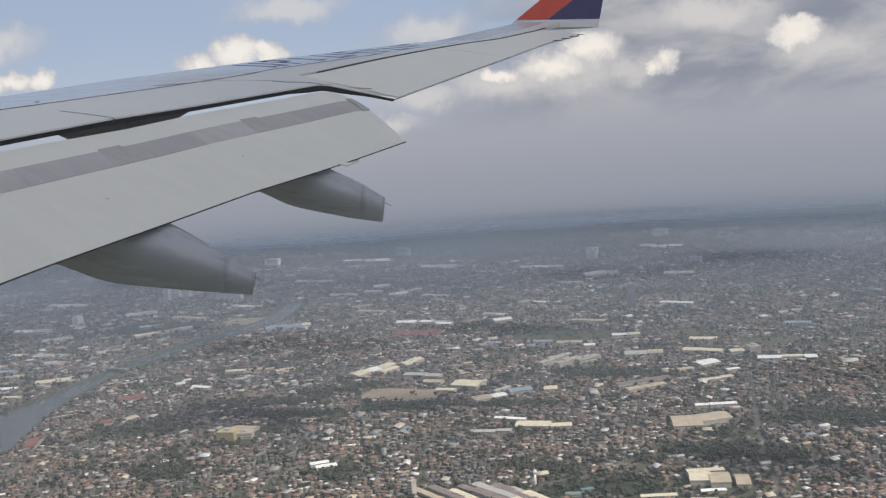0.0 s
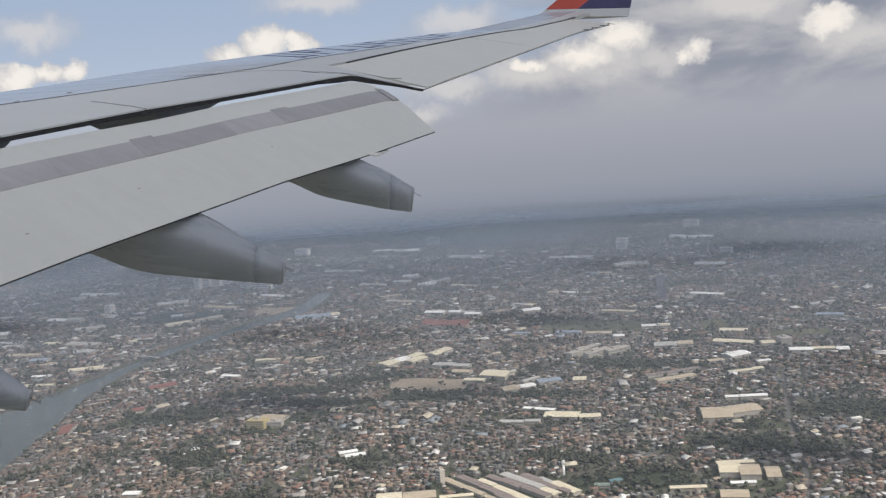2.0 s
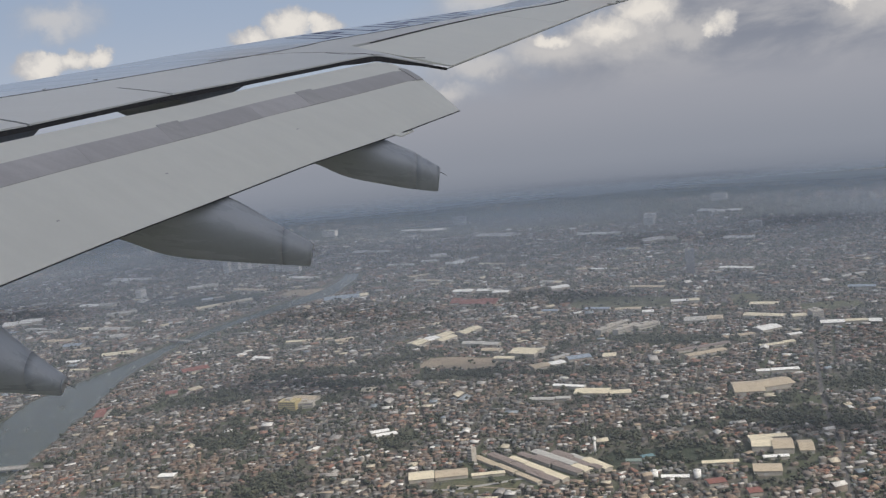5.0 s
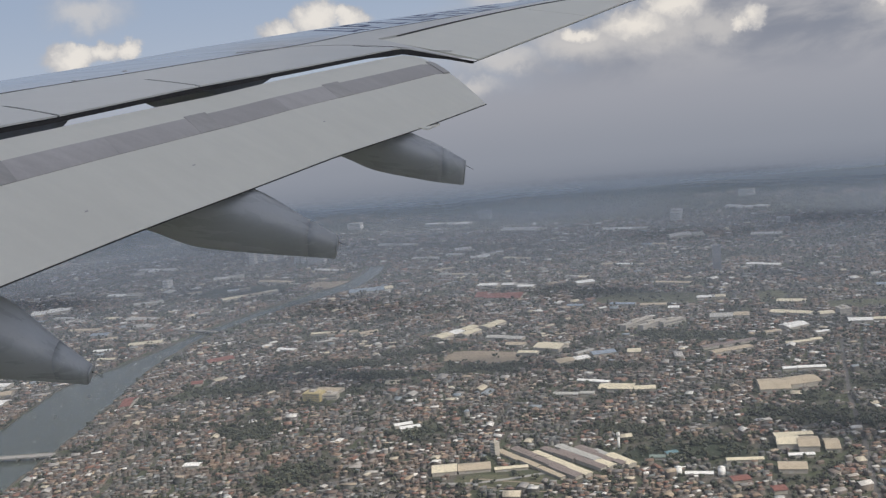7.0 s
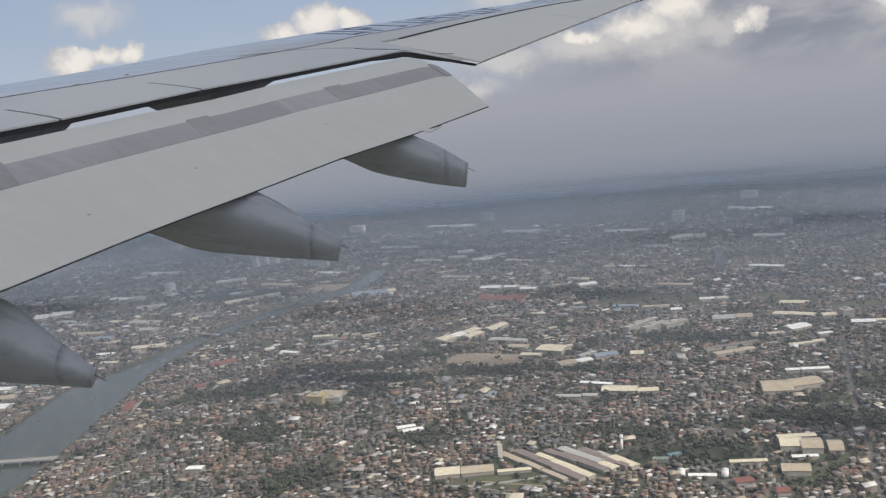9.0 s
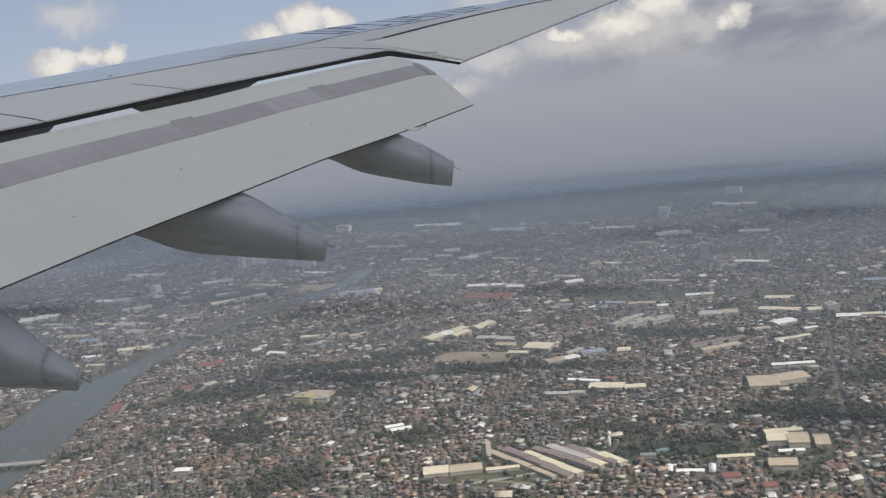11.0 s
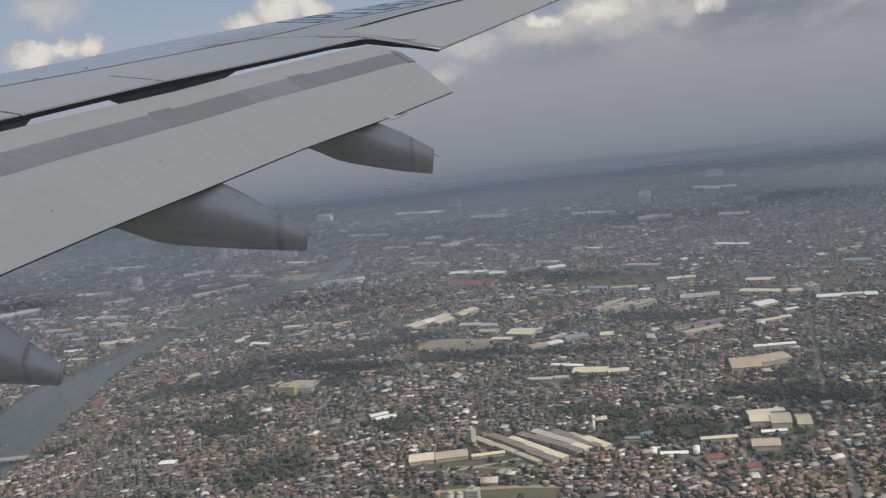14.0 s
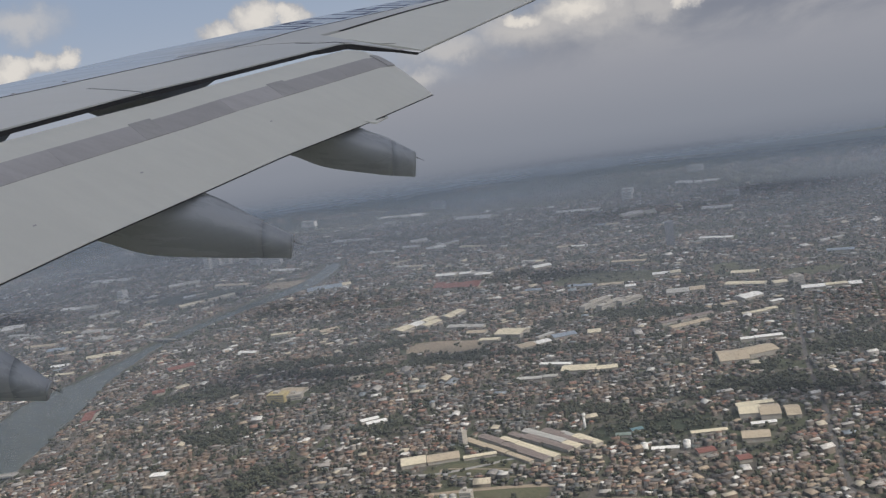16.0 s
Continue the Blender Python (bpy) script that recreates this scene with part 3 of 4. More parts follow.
# ---- the flap
def flap_point(v, g):
    """v from the outboard end (0) inwards in metres; g from the nose (0) to the trailing edge (1)."""
    sl, st = 15.49 - v, 14.74 - v
    a = Vector((-10.4 + 0.63 * sl, sl, table(FLAP_LE_Z, sl)))
    b = Vector((-9.0 + 0.63 * st, st, table(FLAP_TE_Z, st)))
    p = a.lerp(b, g)
    bulge = 0.075 * math.sin(math.pi * g ** 0.85)
    return p + Vector((0.35, -0.2, 0.9)) * bulge


def flap_under(v, g):
    p = flap_point(v, g)
    t = 0.012 + 0.20 * math.sin(math.pi * (0.15 + 0.85 * g) ** 0.7) * (1 - g) ** 0.6
    return p + Vector((-0.45, 0.25, -0.8)) * t


flap = new("flap")
flap.parent = wing
tagged(flap, "large lowered trailing edge flap")
LENGTH = 9.6
vs, cols = [], 13
spans = [0.0, 0.03] + stations(0.3, LENGTH, 0.35)
for v in spans:
    k = 1.0 if v > 0.02 else 0.9
    up = [flap_point(v, g / (cols - 1)) for g in range(cols)]
    nose = [flap_point(v, 0.0) + Vector((-0.10, 0.05, -0.07)), flap_point(v, 0.0) + Vector((-0.13, 0.07, -0.16))]
    lo = [flap_under(v, g / (cols - 1)) for g in range(1, cols)]
    vs += up + lo[::-1] + nose[::-1]
m = len(vs) // len(spans)
fs = grid_faces(len(spans), m, True) + [tuple(range(m))[::-1], tuple(range((len(spans) - 1) * m, len(spans) * m))]
skin = mesh_of("flap_skin", vs, fs, [flap_grey])
part("flap_skin", skin, flap)


def flap_patch(name, v0, v1, g0, g1, mat, lift=0.006, label=""):
    vs, nv, ng = [], max(2, int((v1 - v0) / 0.3) + 1), 5
    off = Vector((0.35, -0.2, 0.9)).normalized() * lift
    for i in range(nv):
        v = v0 + (v1 - v0) * i / (nv - 1)
        rear = 0.215 + 0.055 * max(0.0, 1.0 - v / 6.0)          # the strip sits a little farther aft outboard
        up = [flap_point(v, rear + g0 + (g1 - g0) * j / (ng - 1)) for j in range(ng)]
        vs += [p + off for p in up] + [p - off * 0.5 for p in up[::-1]]
    m = ng * 2
    fs = grid_faces(nv, m, True) + [tuple(range(m))[::-1], tuple(range((nv - 1) * m, nv * m))]
    part(name, mesh_of(name, vs, fs, [mat]), flap, label)


joints = [0.02, 0.95, 2.0, 2.9, 3.95, 5.0, 6.1, 7.4, 9.5]
for a, b in zip(joints, joints[1:]):
    flap_patch("wear_strip", a + 0.001, b - 0.001, 0.0, 0.195, strip_grey, 0.005, "bare metal wear strip")
for v in (2.0, 3.95, 6.1):
    flap_patch("wear_plate", v - 0.13, v + 0.13, -0.022, 0.195, plate_grey, 0.008, "small worn metal plate")
flap_patch("end_plate", 0.0, 0.14, -0.05, 0.20, plate_grey, 0.014, "dark end seal")
ribbon("flap_edge_seal", [flap_point(v, 1.0) + Vector((-0.01, 0, -0.013)) for v in stations(0.0, LENGTH)], Vector((0.018, -0.008, 0)), seal_shade_dark, flap, 0.009)
for v, g in ((2.6, 0.62), (4.4, 0.66), (5.6, 0.75)):
    flap_patch("drain_mark", v, v + 0.03, g - 0.215, g - 0.206, strip_grey, 0.002)
# the tab beside the outer fairing
p = flap_point(1.36, 1.0)
tab = [p + Vector((-0.05, 0.03, 0.045)) + Vector(d) for d in ((-0.08, -0.10, 0.0), (0.12, -0.04, -0.07), (0.27, 0.30, -0.03), (0.16, 0.42, 0.03))]
tab += [q - Vector((0, 0, 0.018)) for q in tab]
part("flap_tab", mesh_of("flap_tab", tab, [(0, 1, 2, 3), (7, 6, 5, 4), (0, 4, 5, 1), (1, 5, 6, 2), (2, 6, 7, 3), (3, 7, 4, 0)], [flap_grey]), flap)


# ---- the flap track fairings: stations of x, top, bottom, half width
def fairing(s, rows, wick):
    holder = new("flap_track_fairing")
    holder.parent = wing
    tagged(holder, "grey canoe-shaped flap track fairing")
    fine = []
    for i in range(len(rows) - 1):
        a, b, c, d = (Vector(rows[max(0, min(len(rows) - 1, k))]) for k in (i - 1, i, i + 1, i + 2))
        for k in range(5):
            t = k / 5
            fine.append(0.5 * ((2 * b) + (c - a) * t + (2 * a - 5 * b + 4 * c - d) * t * t + (3 * b - a - 3 * c + d) * t ** 3))
    fine.append(Vector(rows[-1]))
    cut = len(fine) - 5

    def shell(name, rows_, mat, grow=0.0):
        vs, n = [], 24
        for x, top, bottom, half in rows_:
            mid, tall = (top + bottom) / 2, (top - bottom) / 2
            for j in range(n):
                a = 2 * math.pi * j / n
                cx, sx = math.cos(a), math.sin(a)
                # widest at the shoulders, a narrow keel below and a ridge above
                px = math.copysign(1 - 0.82 * (-sx) ** 1.6 if sx < 0 else 1 - 0.88 * sx ** 1.8, cx) * (half + grow)
                pz = (1.22 * sx if sx < 0 else 0.78 * sx) * (tall + grow) + 0.22 * tall
                lean = 0.5 * (pz / max(tall, 0.01))            # the end face slopes with its height
                vs.append((x + 0.055 * lean, s + px, mid + pz))
        fs = grid_faces(len(rows_), n, True) + [tuple(range(n))[::-1], tuple(range((len(rows_) - 1) * n, len(rows_) * n))]
        me = mesh_of(name, vs, fs, [mat], True)
        for k in (1, 2):
            me.polygons[len(me.polygons) - k].use_smooth = False
        return part(name, me, holder)

    shell("fairing_body", fine[:cut + 1], fairing_grey)
    shell("tail_cone", fine[cut:], fairing_grey)
    x, top, bottom, half = rows[-1]
    shell("end_cap", [Vector((x, top, bottom, half)), Vector((x + 0.015, top - 0.01, bottom + 0.01, half - 0.01))], fairing_grey, -0.002)
    part("static_wick", rod_mesh("static_wick", (x, s, top - 0.05), (x + wick, s - 0.02, top - 0.05 - wick * 0.6), 0.005, 0.002, wick_dark), holder, "thin black static wick")


fairing(13.3, [(-3.2, 0.0, -0.35, 0.16), (-2.4, -0.08, -0.55, 0.25), (-1.64, -0.22, -0.81, 0.29), (-1.2, -0.36, -1.04, 0.29), (-0.64, -0.68, -1.21, 0.26), (-0.42, -0.80, -1.27, 0.20), (-0.095, -1.03, -1.34, 0.08)], 0.12)
fairing(10.8, [(-5.0, -0.35, -0.75, 0.2), (-4.2, -0.4, -0.98, 0.3), (-3.41, -0.52, -1.23, 0.33), (-2.9, -0.68, -1.46, 0.33), (-2.28, -0.93, -1.59, 0.30), (-1.82, -1.25, -1.67, 0.19), (-1.47, -1.49, -1.73, 0.08)], 0.12)
fairing(8.5, [(-7.0, -0.75, -1.2, 0.25), (-6.0, -0.85, -1.55, 0.34), (-5.2, -1.0, -1.85, 0.37), (-4.6, -1.15, -2.02, 0.36), (-3.99, -1.45, -2.12, 0.31), (-3.65, -1.78, -2.18, 0.19), (-3.34, -2.07, -2.24, 0.07)], 0.12)

# ---- winglet and static wicks
def winglet_point(f, h):
    """f from its rear (0) to its front edge (1), h metres up along it."""
    a, b = Vector((5.48, 26.15, 1.83)), Vector((3.30, 26.1, 1.95))
    rear, front = a + Vector((0.34, 0.5, 1.0)) * h, b + Vector((1.30, 0.5, 0.9)) * h
    return rear.lerp(front, f)


def winglet_piece(name, h0, h1, mat, label):
    vs, cols, nh = [], 9, 6
    for i in range(nh):
        h = h0 + (h1 - h0) * i / (nh - 1)
        up = [winglet_point(k / (cols - 1), h) for k in range(cols)]
        t = [0.10 * math.sin(math.pi * (0.02 + 0.96 * k / (cols - 1))) + 0.008 for k in range(cols)]
        vs += up + [p + Vector((0, t_, -t_ * 0.4)) for p, t_ in zip(up, t)][::-1]
    m = cols * 2
    fs = grid_faces(nh, m, True) + [tuple(range(m))[::-1], tuple(range((nh - 1) * m, nh * m))]
    part(name, mesh_of(name, vs, fs, [mat]), wing, label)


winglet_piece("winglet_root", -0.10, 0.10, wing_grey, "pale grey winglet root fillet")
winglet_piece("winglet", 0.105, 1.7, winglet_paint, "upswept winglet painted red and navy blue")
for k in range(4):
    s = 23.6 + 0.55 * k
    p = wing_upper(min(s, 25.3), 0.0) + Vector((0, 0, 0.03))
    part("static_wick", rod_mesh("static_wick", p + Vector((-0.03, 0, -0.015)), p + Vector((0.17, 0.05, -0.035)), 0.009, 0.005, wick_dark), wing, "thin black static wick")


# ---------------------------------------------------------------- the city
city = np.random.default_rng(11)

# large roofs and blocks, quarter by quarter: middle x, y, length, width, turn in degrees, wall height, paint, kind
MARKET = [
    (197, 2737, 56, 30, -26, 12, "white", "hall"), (262, 2712, 70, 26, -22, 13, "white", "hall"), (290, 2676, 44, 26, -22, 12, "white", "hall"), (218, 2594, 124, 70, -16, 7, "red", "hall"),
    (104, 2216, 120, 30, 50, 9, "cream", "hall"), (134, 2208, 52, 24, 48, 9, "cream", "hall"), (186, 2262, 62, 30, 42, 10, "cream", "hall"),
    (286, 2018, 58, 44, -34, 10, "cream", "hall"), (221, 2068, 42, 22, -27, 8, "tan", "hall"),
]
WORKS = [
    (342, 1962, 44, 11, 37, 8, "grey", "hall"), (374, 1940, 46, 26, 8, 8, "blue", "hall"), (431, 1935, 26, 26, -12, 8, "cream", "hall"), (330, 1752, 58, 11, -30, 9, "white", "hall"),
    (362, 1710, 58, 30, -20, 9, "cream", "hall"), (404, 1692, 36, 20, -8, 8, "cream", "hall"), (290, 1694, 68, 15, -18, 7, "grey", "hall"), (603, 1925, 112, 14, 16, 8, "brown", "hall"),
    (594, 1886, 80, 24, 17, 9, "tan", "hall"), (666, 2156, 80, 44, -14, 10, "grey", "hall"), (545, 2330, 60, 20, -20, 8, "tan", "hall"),
]
ROWS = [
    (474, 2146, 92, 15, 44, 11, "plaster", "block"), (500, 2122, 70, 15, 40, 11, "plaster", "block"), (543, 2133, 58, 18, 30, 10, "plaster", "block"),
    (730, 1899, 70, 17, 5, 8, "cream", "hall"), (782, 1951, 28, 11, 12, 8, "white", "hall"), (702, 1988, 32, 18, 0, 8, "tan", "hall"),
    (910, 2006, 112, 24, -16, 10, "white", "hall"), (872, 2084, 22, 28, 0, 15, "plaster", "block"), (842, 2096, 30, 26, -6, 12, "cream", "hall"), (677, 2349, 64, 24, -16, 9, "white", "hall"), (577, 2273, 26, 20, -13, 9, "white", "hall"),
]
STORES = [
    (596, 1640, 48, 58, -10, 11, "tan", "hall"), (640, 1646, 52, 40, 10, 12, "tan", "hall"), (672, 1722, 70, 18, -9, 10, "white", "hall"),
    (533, 1378, 30, 34, -13, 12, "cream", "hall"), (556, 1366, 28, 40, -13, 13, "tan", "hall"), (548, 1402, 52, 12, -6, 14, "cream", "hall"), (584, 1358, 20, 40, -13, 10, "tan", "hall"),
    (511, 1290, 36, 26, -14, 11, "tan", "hall"), (536, 1332, 34, 8, -8, 7, "white", "hall"), (464, 1332, 48, 9, -8, 7, "cream", "hall"), (398, 1300, 36, 9, -14, 6, "white", "hall"),
]
SHEDS = [
    (102, 1391, 80, 36, 0, 9, "cream", "hall"), (168, 1376, 46, 9, 0, 6, "cream", "hall"), (192, 1386, 146, 9, -59, 8, "tan", "hall"), (214, 1386, 150, 15, -58, 8, "brown", "hall"), (234, 1376, 120, 12, -58, 8, "cream", "hall"),
    (250, 1392, 124, 14, -57, 8, "brown", "hall"), (268, 1396, 118, 14, -57, 9, "grey", "hall"), (288, 1392, 100, 14, -58, 8, "brown", "hall"), (304, 1382, 82, 14, -62, 8, "grey", "hall"), (150, 1436, 9, 9, -50, 20, "plaster", "block"),
]
NEAR = [
    (360, 1370, 22, 10, -12, 6, "green", "hall"), (381, 1384, 18, 9, 10, 6, "teal", "hall"),
    (16, 1606, 30, 12, 14, 8, "white", "hall"), (27, 1590, 33, 13, 12, 8, "white", "hall"), (-145, 1802, 32, 24, -20, 14, "yellow", "block"), (-117, 1801, 27, 18, -8, 9, "plaster", "block"),
    (440, 1268, 24, 16, 4, 8, "red", "hall"), (474, 1226, 18, 16, 0, 8, "red", "hall"), (110, 1225, 46, 16, -18, 9, "green", "hall"), (150, 1195, 60, 18, -18, 9, "green", "hall"), (205, 1180, 46, 18, -18, 10, "green", "hall"),
    (340, 1123, 40, 26, -14, 9, "teal", "hall"), (-285, 1500, 26, 14, -10, 8, "white", "hall"), (-440, 1345, 20, 16, 5, 10, "white", "block"),
]
ACROSS = [
    (-1019, 2930, 100, 56, 2, 12, "white", "hall"), (-870, 3118, 120, 40, -20, 10, "white", "hall"), (-751, 2948, 80, 44, 4, 10, "grey", "hall"), (-603, 2396, 78, 34, 6, 9, "cream", "hall"),
    (-668, 2262, 78, 18, -14, 8, "cream", "hall"), (-690, 2352, 44, 20, -8, 8, "white", "hall"), (-462, 2921, 160, 42, 26, 11, "cream", "hall"), (-594, 3283, 95, 50, 4, 10, "tan", "hall"),
    (-117, 2834, 120, 54, 6, 9, "blue", "hall"), (-796, 1810, 60, 36, -16, 10, "blue", "hall"), (-760, 1770, 34, 18, -16, 8, "white", "hall"),
]
BANKSIDE = [
    (-147, 2325, 70, 16, 6, 8, "tan", "hall"), (-197, 2335, 54, 16, -10, 8, "cream", "hall"), (-490, 1880, 20, 60, 0, 8, "red", "hall"), (-385, 2160, 56, 34, 26, 8, "red", "hall"), (-390, 1980, 24, 24, 10, 8, "red", "hall"),
    (-250, 2195, 46, 14, -30, 9, "white", "hall"), (-700, 2700, 90, 30, -12, 10, "grey", "hall"), (-820, 2620, 80, 26, -10, 9, "tan", "hall"), (-900, 2480, 60, 24, -8, 9, "white", "hall"), (-780, 2330, 50, 22, -6, 8, "grey", "hall"), (-860, 2250, 70, 26, -10, 9, "tan", "hall"),
]
FAR_ROOFS = [
    (367, 3828, 150, 70, -40, 12, "white", "hall"), (143, 3449, 55, 46, 3, 11, "white", "hall"), (192, 3256, 62, 42, -4, 10, "white", "hall"), (841, 3328, 106, 70, 0, 11, "tan", "hall"), (1059, 3200, 92, 48, -23, 11, "cream", "hall"),
    (-420, 3120, 130, 36, -30, 10, "tan", "hall"), (-280, 3260, 110, 30, -30, 10, "grey", "hall"), (30, 3330, 100, 30, -30, 10, "white", "hall"), (300, 3160, 90, 30, -34, 10, "cream", "hall"), (120, 2960, 120, 24, -30, 9, "grey", "hall"), (560, 2900, 90, 26, -30, 9, "tan", "hall"),
]
FAR_SIDE = [
    (640, 2560, 90, 24, -30, 9, "tan", "hall"), (430, 2760, 70, 24, -32, 9, "grey", "hall"), (900, 2700, 90, 30, -30, 10, "white", "hall"), (820, 2240, 60, 26, -26, 9, "cream", "hall"), (700, 3600, 150, 50, -34, 12, "white", "hall"),
    (-80, 3700, 150, 40, -30, 12, "white", "hall"), (-900, 3600, 160, 50, -24, 12, "tan", "hall"), (1200, 3900, 160, 50, -34, 12, "tan", "hall"), (100, 4200, 200, 50, -34, 12, "grey", "hall"),
]
BLOCKS = MARKET + WORKS + ROWS + STORES + SHEDS + NEAR + ACROSS + BANKSIDE + FAR_ROOFS + FAR_SIDE

# lesser halls: many beside the far bank, some among the houses
lesser = random.Random(77)
for k in range(58):
    if k < 32:
        y = lesser.uniform(1850, 3050)
        x = -0.40 * y + lesser.uniform(0, 1) * (0.40 * y - 770 + 0.45 * max(0, y - 2300))
        turn = lesser.choice((-16, -12, 14)) + lesser.uniform(-6, 6)
    else:
        x, y, turn = lesser.uniform(-250, 1150), lesser.uniform(1750, 3400), lesser.choice((-32, -26, 18)) + lesser.uniform(-6, 6)
    length, width = lesser.uniform(34, 84), lesser.uniform(16, 34)
    if all(math.hypot(x - b[0], y - b[1]) > 0.5 * (length + b[2]) for b in BLOCKS):
        BLOCKS.append((round(x), round(y), round(length), round(width), round(turn), lesser.choice((8, 9, 10)), lesser.choice(("cream", "white", "tan", "grey", "cream", "tan", "brown", "blue")), "hall"))


def local(x, y, px, py, turn):
    c, s_ = math.cos(radians(turn)), math.sin(radians(turn))
    return (px - x) * c + (py - y) * s_, -(px - x) * s_ + (py - y) * c


def roof_mesh(name, length, width, wall, rise, mat, over=0.8, ribs=6):
    """A low gabled sheet roof with a ridge, eaves with thickness and raised seams."""
    l, w_ = length / 2 + over, width / 2 + over
    vs, fs = [], []
    edge = [(-w_, wall), (0, wall + rise), (w_, wall)]
    for x in (-l, l):
        vs += [(x, y, z) for y, z in edge] + [(x, y, z - 0.5) for y, z in edge[::-1]]
    fs = grid_faces(2, 6, True) + [(5, 4, 3, 2, 1, 0), (6, 7, 8, 9, 10, 11)]
    for k in range(ribs):
        x = -l + (k + 0.5) * 2 * l / ribs
        b = len(vs)
        for xx in (x - 0.35, x + 0.35):
            vs += [(xx, -w_, wall + 0.02), (xx, 0, wall + rise + 0.25), (xx, w_, wall + 0.02)]
        fs += [(b, b + 3, b + 4, b + 1), (b + 1, b + 4, b + 5, b + 2)]
    return mesh_of(name, vs, fs, [mat])


def hall(x, y, length, width, turn, wall, paint):
    """A warehouse: walls, a gabled roof and a row of doors."""
    word = {"cream": "cream", "white": "white", "grey": "grey", "tan": "tan", "red": "rust red", "green": "pale green", "teal": "teal", "blue": "pale blue", "plaster": "plaster", "tower": "dull grey", "brown": "brown"}[paint]
    ob = tagged(new("warehouse"), "long low warehouse with a %s sheet metal roof" % word, "warehouse", "large roofs of the city")
    ob.matrix_world = pose(x, y, 0, 0, 0, turn)
    part("wall", box_mesh("wall", -length / 2, length / 2, -width / 2, width / 2, 0, wall, PAINTS["plaster"]), ob)
    part("roof", roof_mesh("roof", length, width, wall, width * 0.09, PAINTS[paint], ribs=max(3, int(length / 9))), ob)
    for k in range(max(1, int(length / 28))):
        cx = -length / 2 + (k + 0.5) * 28
        if cx + 3 < length / 2:
            part("door", box_mesh("door", cx - 2.5, cx + 2.5, -width / 2 - 0.12, -width / 2 + 0.1, 0, wall * 0.6, PAINTS["grey"]), ob)
    return ob


def block(x, y, length, width, turn, height, paint, name="apartment_block", label="", storeys=0):
    """A flat-roofed block with storeys of windows, a parapet and a roof house."""
    ob = tagged(new(name), label or "flat-roofed %s block with rows of windows" % paint, "building", "tall buildings of the city")
    ob.matrix_world = pose(x, y, 0, 0, 0, turn)
    l, w_ = length / 2, width / 2
    part("wall", box_mesh("wall", -l, l, -w_, w_, 0, height, PAINTS[paint]), ob)
    part("roof", box_mesh("roof", -l - 0.3, l + 0.3, -w_ - 0.3, w_ + 0.3, height, height + 0.9, PAINTS[paint]), ob)
    part("roof_house", box_mesh("roof_house", -l * 0.4, l * 0.2, -w_ * 0.4, w_ * 0.5, height + 0.9, height + 4.5, PAINTS["plaster"]), ob)
    storeys = storeys or max(2, int(height / 3.4))
    pane = box_mesh("window", -l * 0.92, l * 0.92, -w_ - 0.12, -w_ + 0.05, 0, height / storeys * 0.26, glass_dark)
    for k in range(storeys):
        o = part("window", pane, ob)
        o.location.z = height * (k + 0.35) / storeys
    return ob


for x, y, length, width, turn, wall, paint, kind in BLOCKS:
    if kind == "hall":
        # a long roof line is often several sheds side by side
        cut = random.Random(int(x * 3 + y * 7))
        if y > 2300:
            turn += cut.uniform(-4, 4)
            paint = paint if y < 3200 or cut.random() < 0.3 else "tower"
        pieces = 1 if length < 62 else 2 if length < 100 else 3
        share = [cut.uniform(0.6, 1.4) for _ in range(pieces)]
        at = -length / 2
        for k in range(pieces):
            long_ = length * share[k] / sum(share)
            u, v = at + long_ / 2, (cut.uniform(-0.22, 0.22) * width if pieces > 1 else 0.0)
            at += long_
            ca, sa = math.cos(radians(turn)), math.sin(radians(turn))
            tone = paint if k == 0 or paint in ("brown", "red") or cut.random() < 0.6 else cut.choice(["grey", "tan", "white", "cream"])
            hall(x + u * ca - v * sa, y + u * sa + v * ca, long_ - 2.5, width * (cut.uniform(0.7, 1.1) if pieces > 1 else 1.0), turn, wall * cut.uniform(0.5, 0.7), tone)
    else:
        block(x, y, length, width, turn, wall, paint)

TOWERS = [(-545, 3600, 34, 26, 78), (-512, 3610, 30, 26, 86), (-480, 3630, 30, 26, 90), (-447, 3655, 32, 26, 96), (-404, 3500, 20, 24, 104), (-380, 3480, 18, 24, 100), (-352, 3470, 30, 22, 44), (-322, 3450, 30, 22, 40), (-566, 3560, 20, 20, 60)]
for x, y, l, w_, h in TOWERS:
    block(x, y, l, w_, -20, h, "tower", "apartment_tower", "pale concrete apartment tower in a cluster", max(6, int(h / 6)))
block(776, 2680, 20, 24, -10, 66, "dusk", "office_tower", "dark narrow tower standing alone", 14)
for x, y, l, h in ((890, 3680, 34, 34), (-754, 3166, 20, 30), (930, 3850, 40, 24), (1180, 3420, 40, 20), (250, 4300, 50, 34), (-280, 4300, 60, 30), (1300, 4250, 60, 30)):
    block(x, y, l, 26, -25, h, "tower", "office_tower", "pale mid-rise tower in the haze", max(5, int(h / 5)))

# two storage tanks
for x in (373, 424):
    tank = tagged(new("storage_tank"), "white round storage tank", "tank", "storage tanks")
    tank.location = (x, 1305 - (x - 373) * 0.25, 0)
    part("drum", rod_mesh("drum", (0, 0, 0), (0, 0, 11), 4.6, 4.6, PAINTS["white"], 24), tank)
    part("lid", rod_mesh("lid", (0, 0, 11), (0, 0, 12.4), 4.7, 0.6, PAINTS["white"], 24), tank)

# a slim white water tower beside the park
tower = tagged(new("water_tower"), "slim white water tower beside a wooded park", "water tower")
tower.location = (317, 1416, 0)
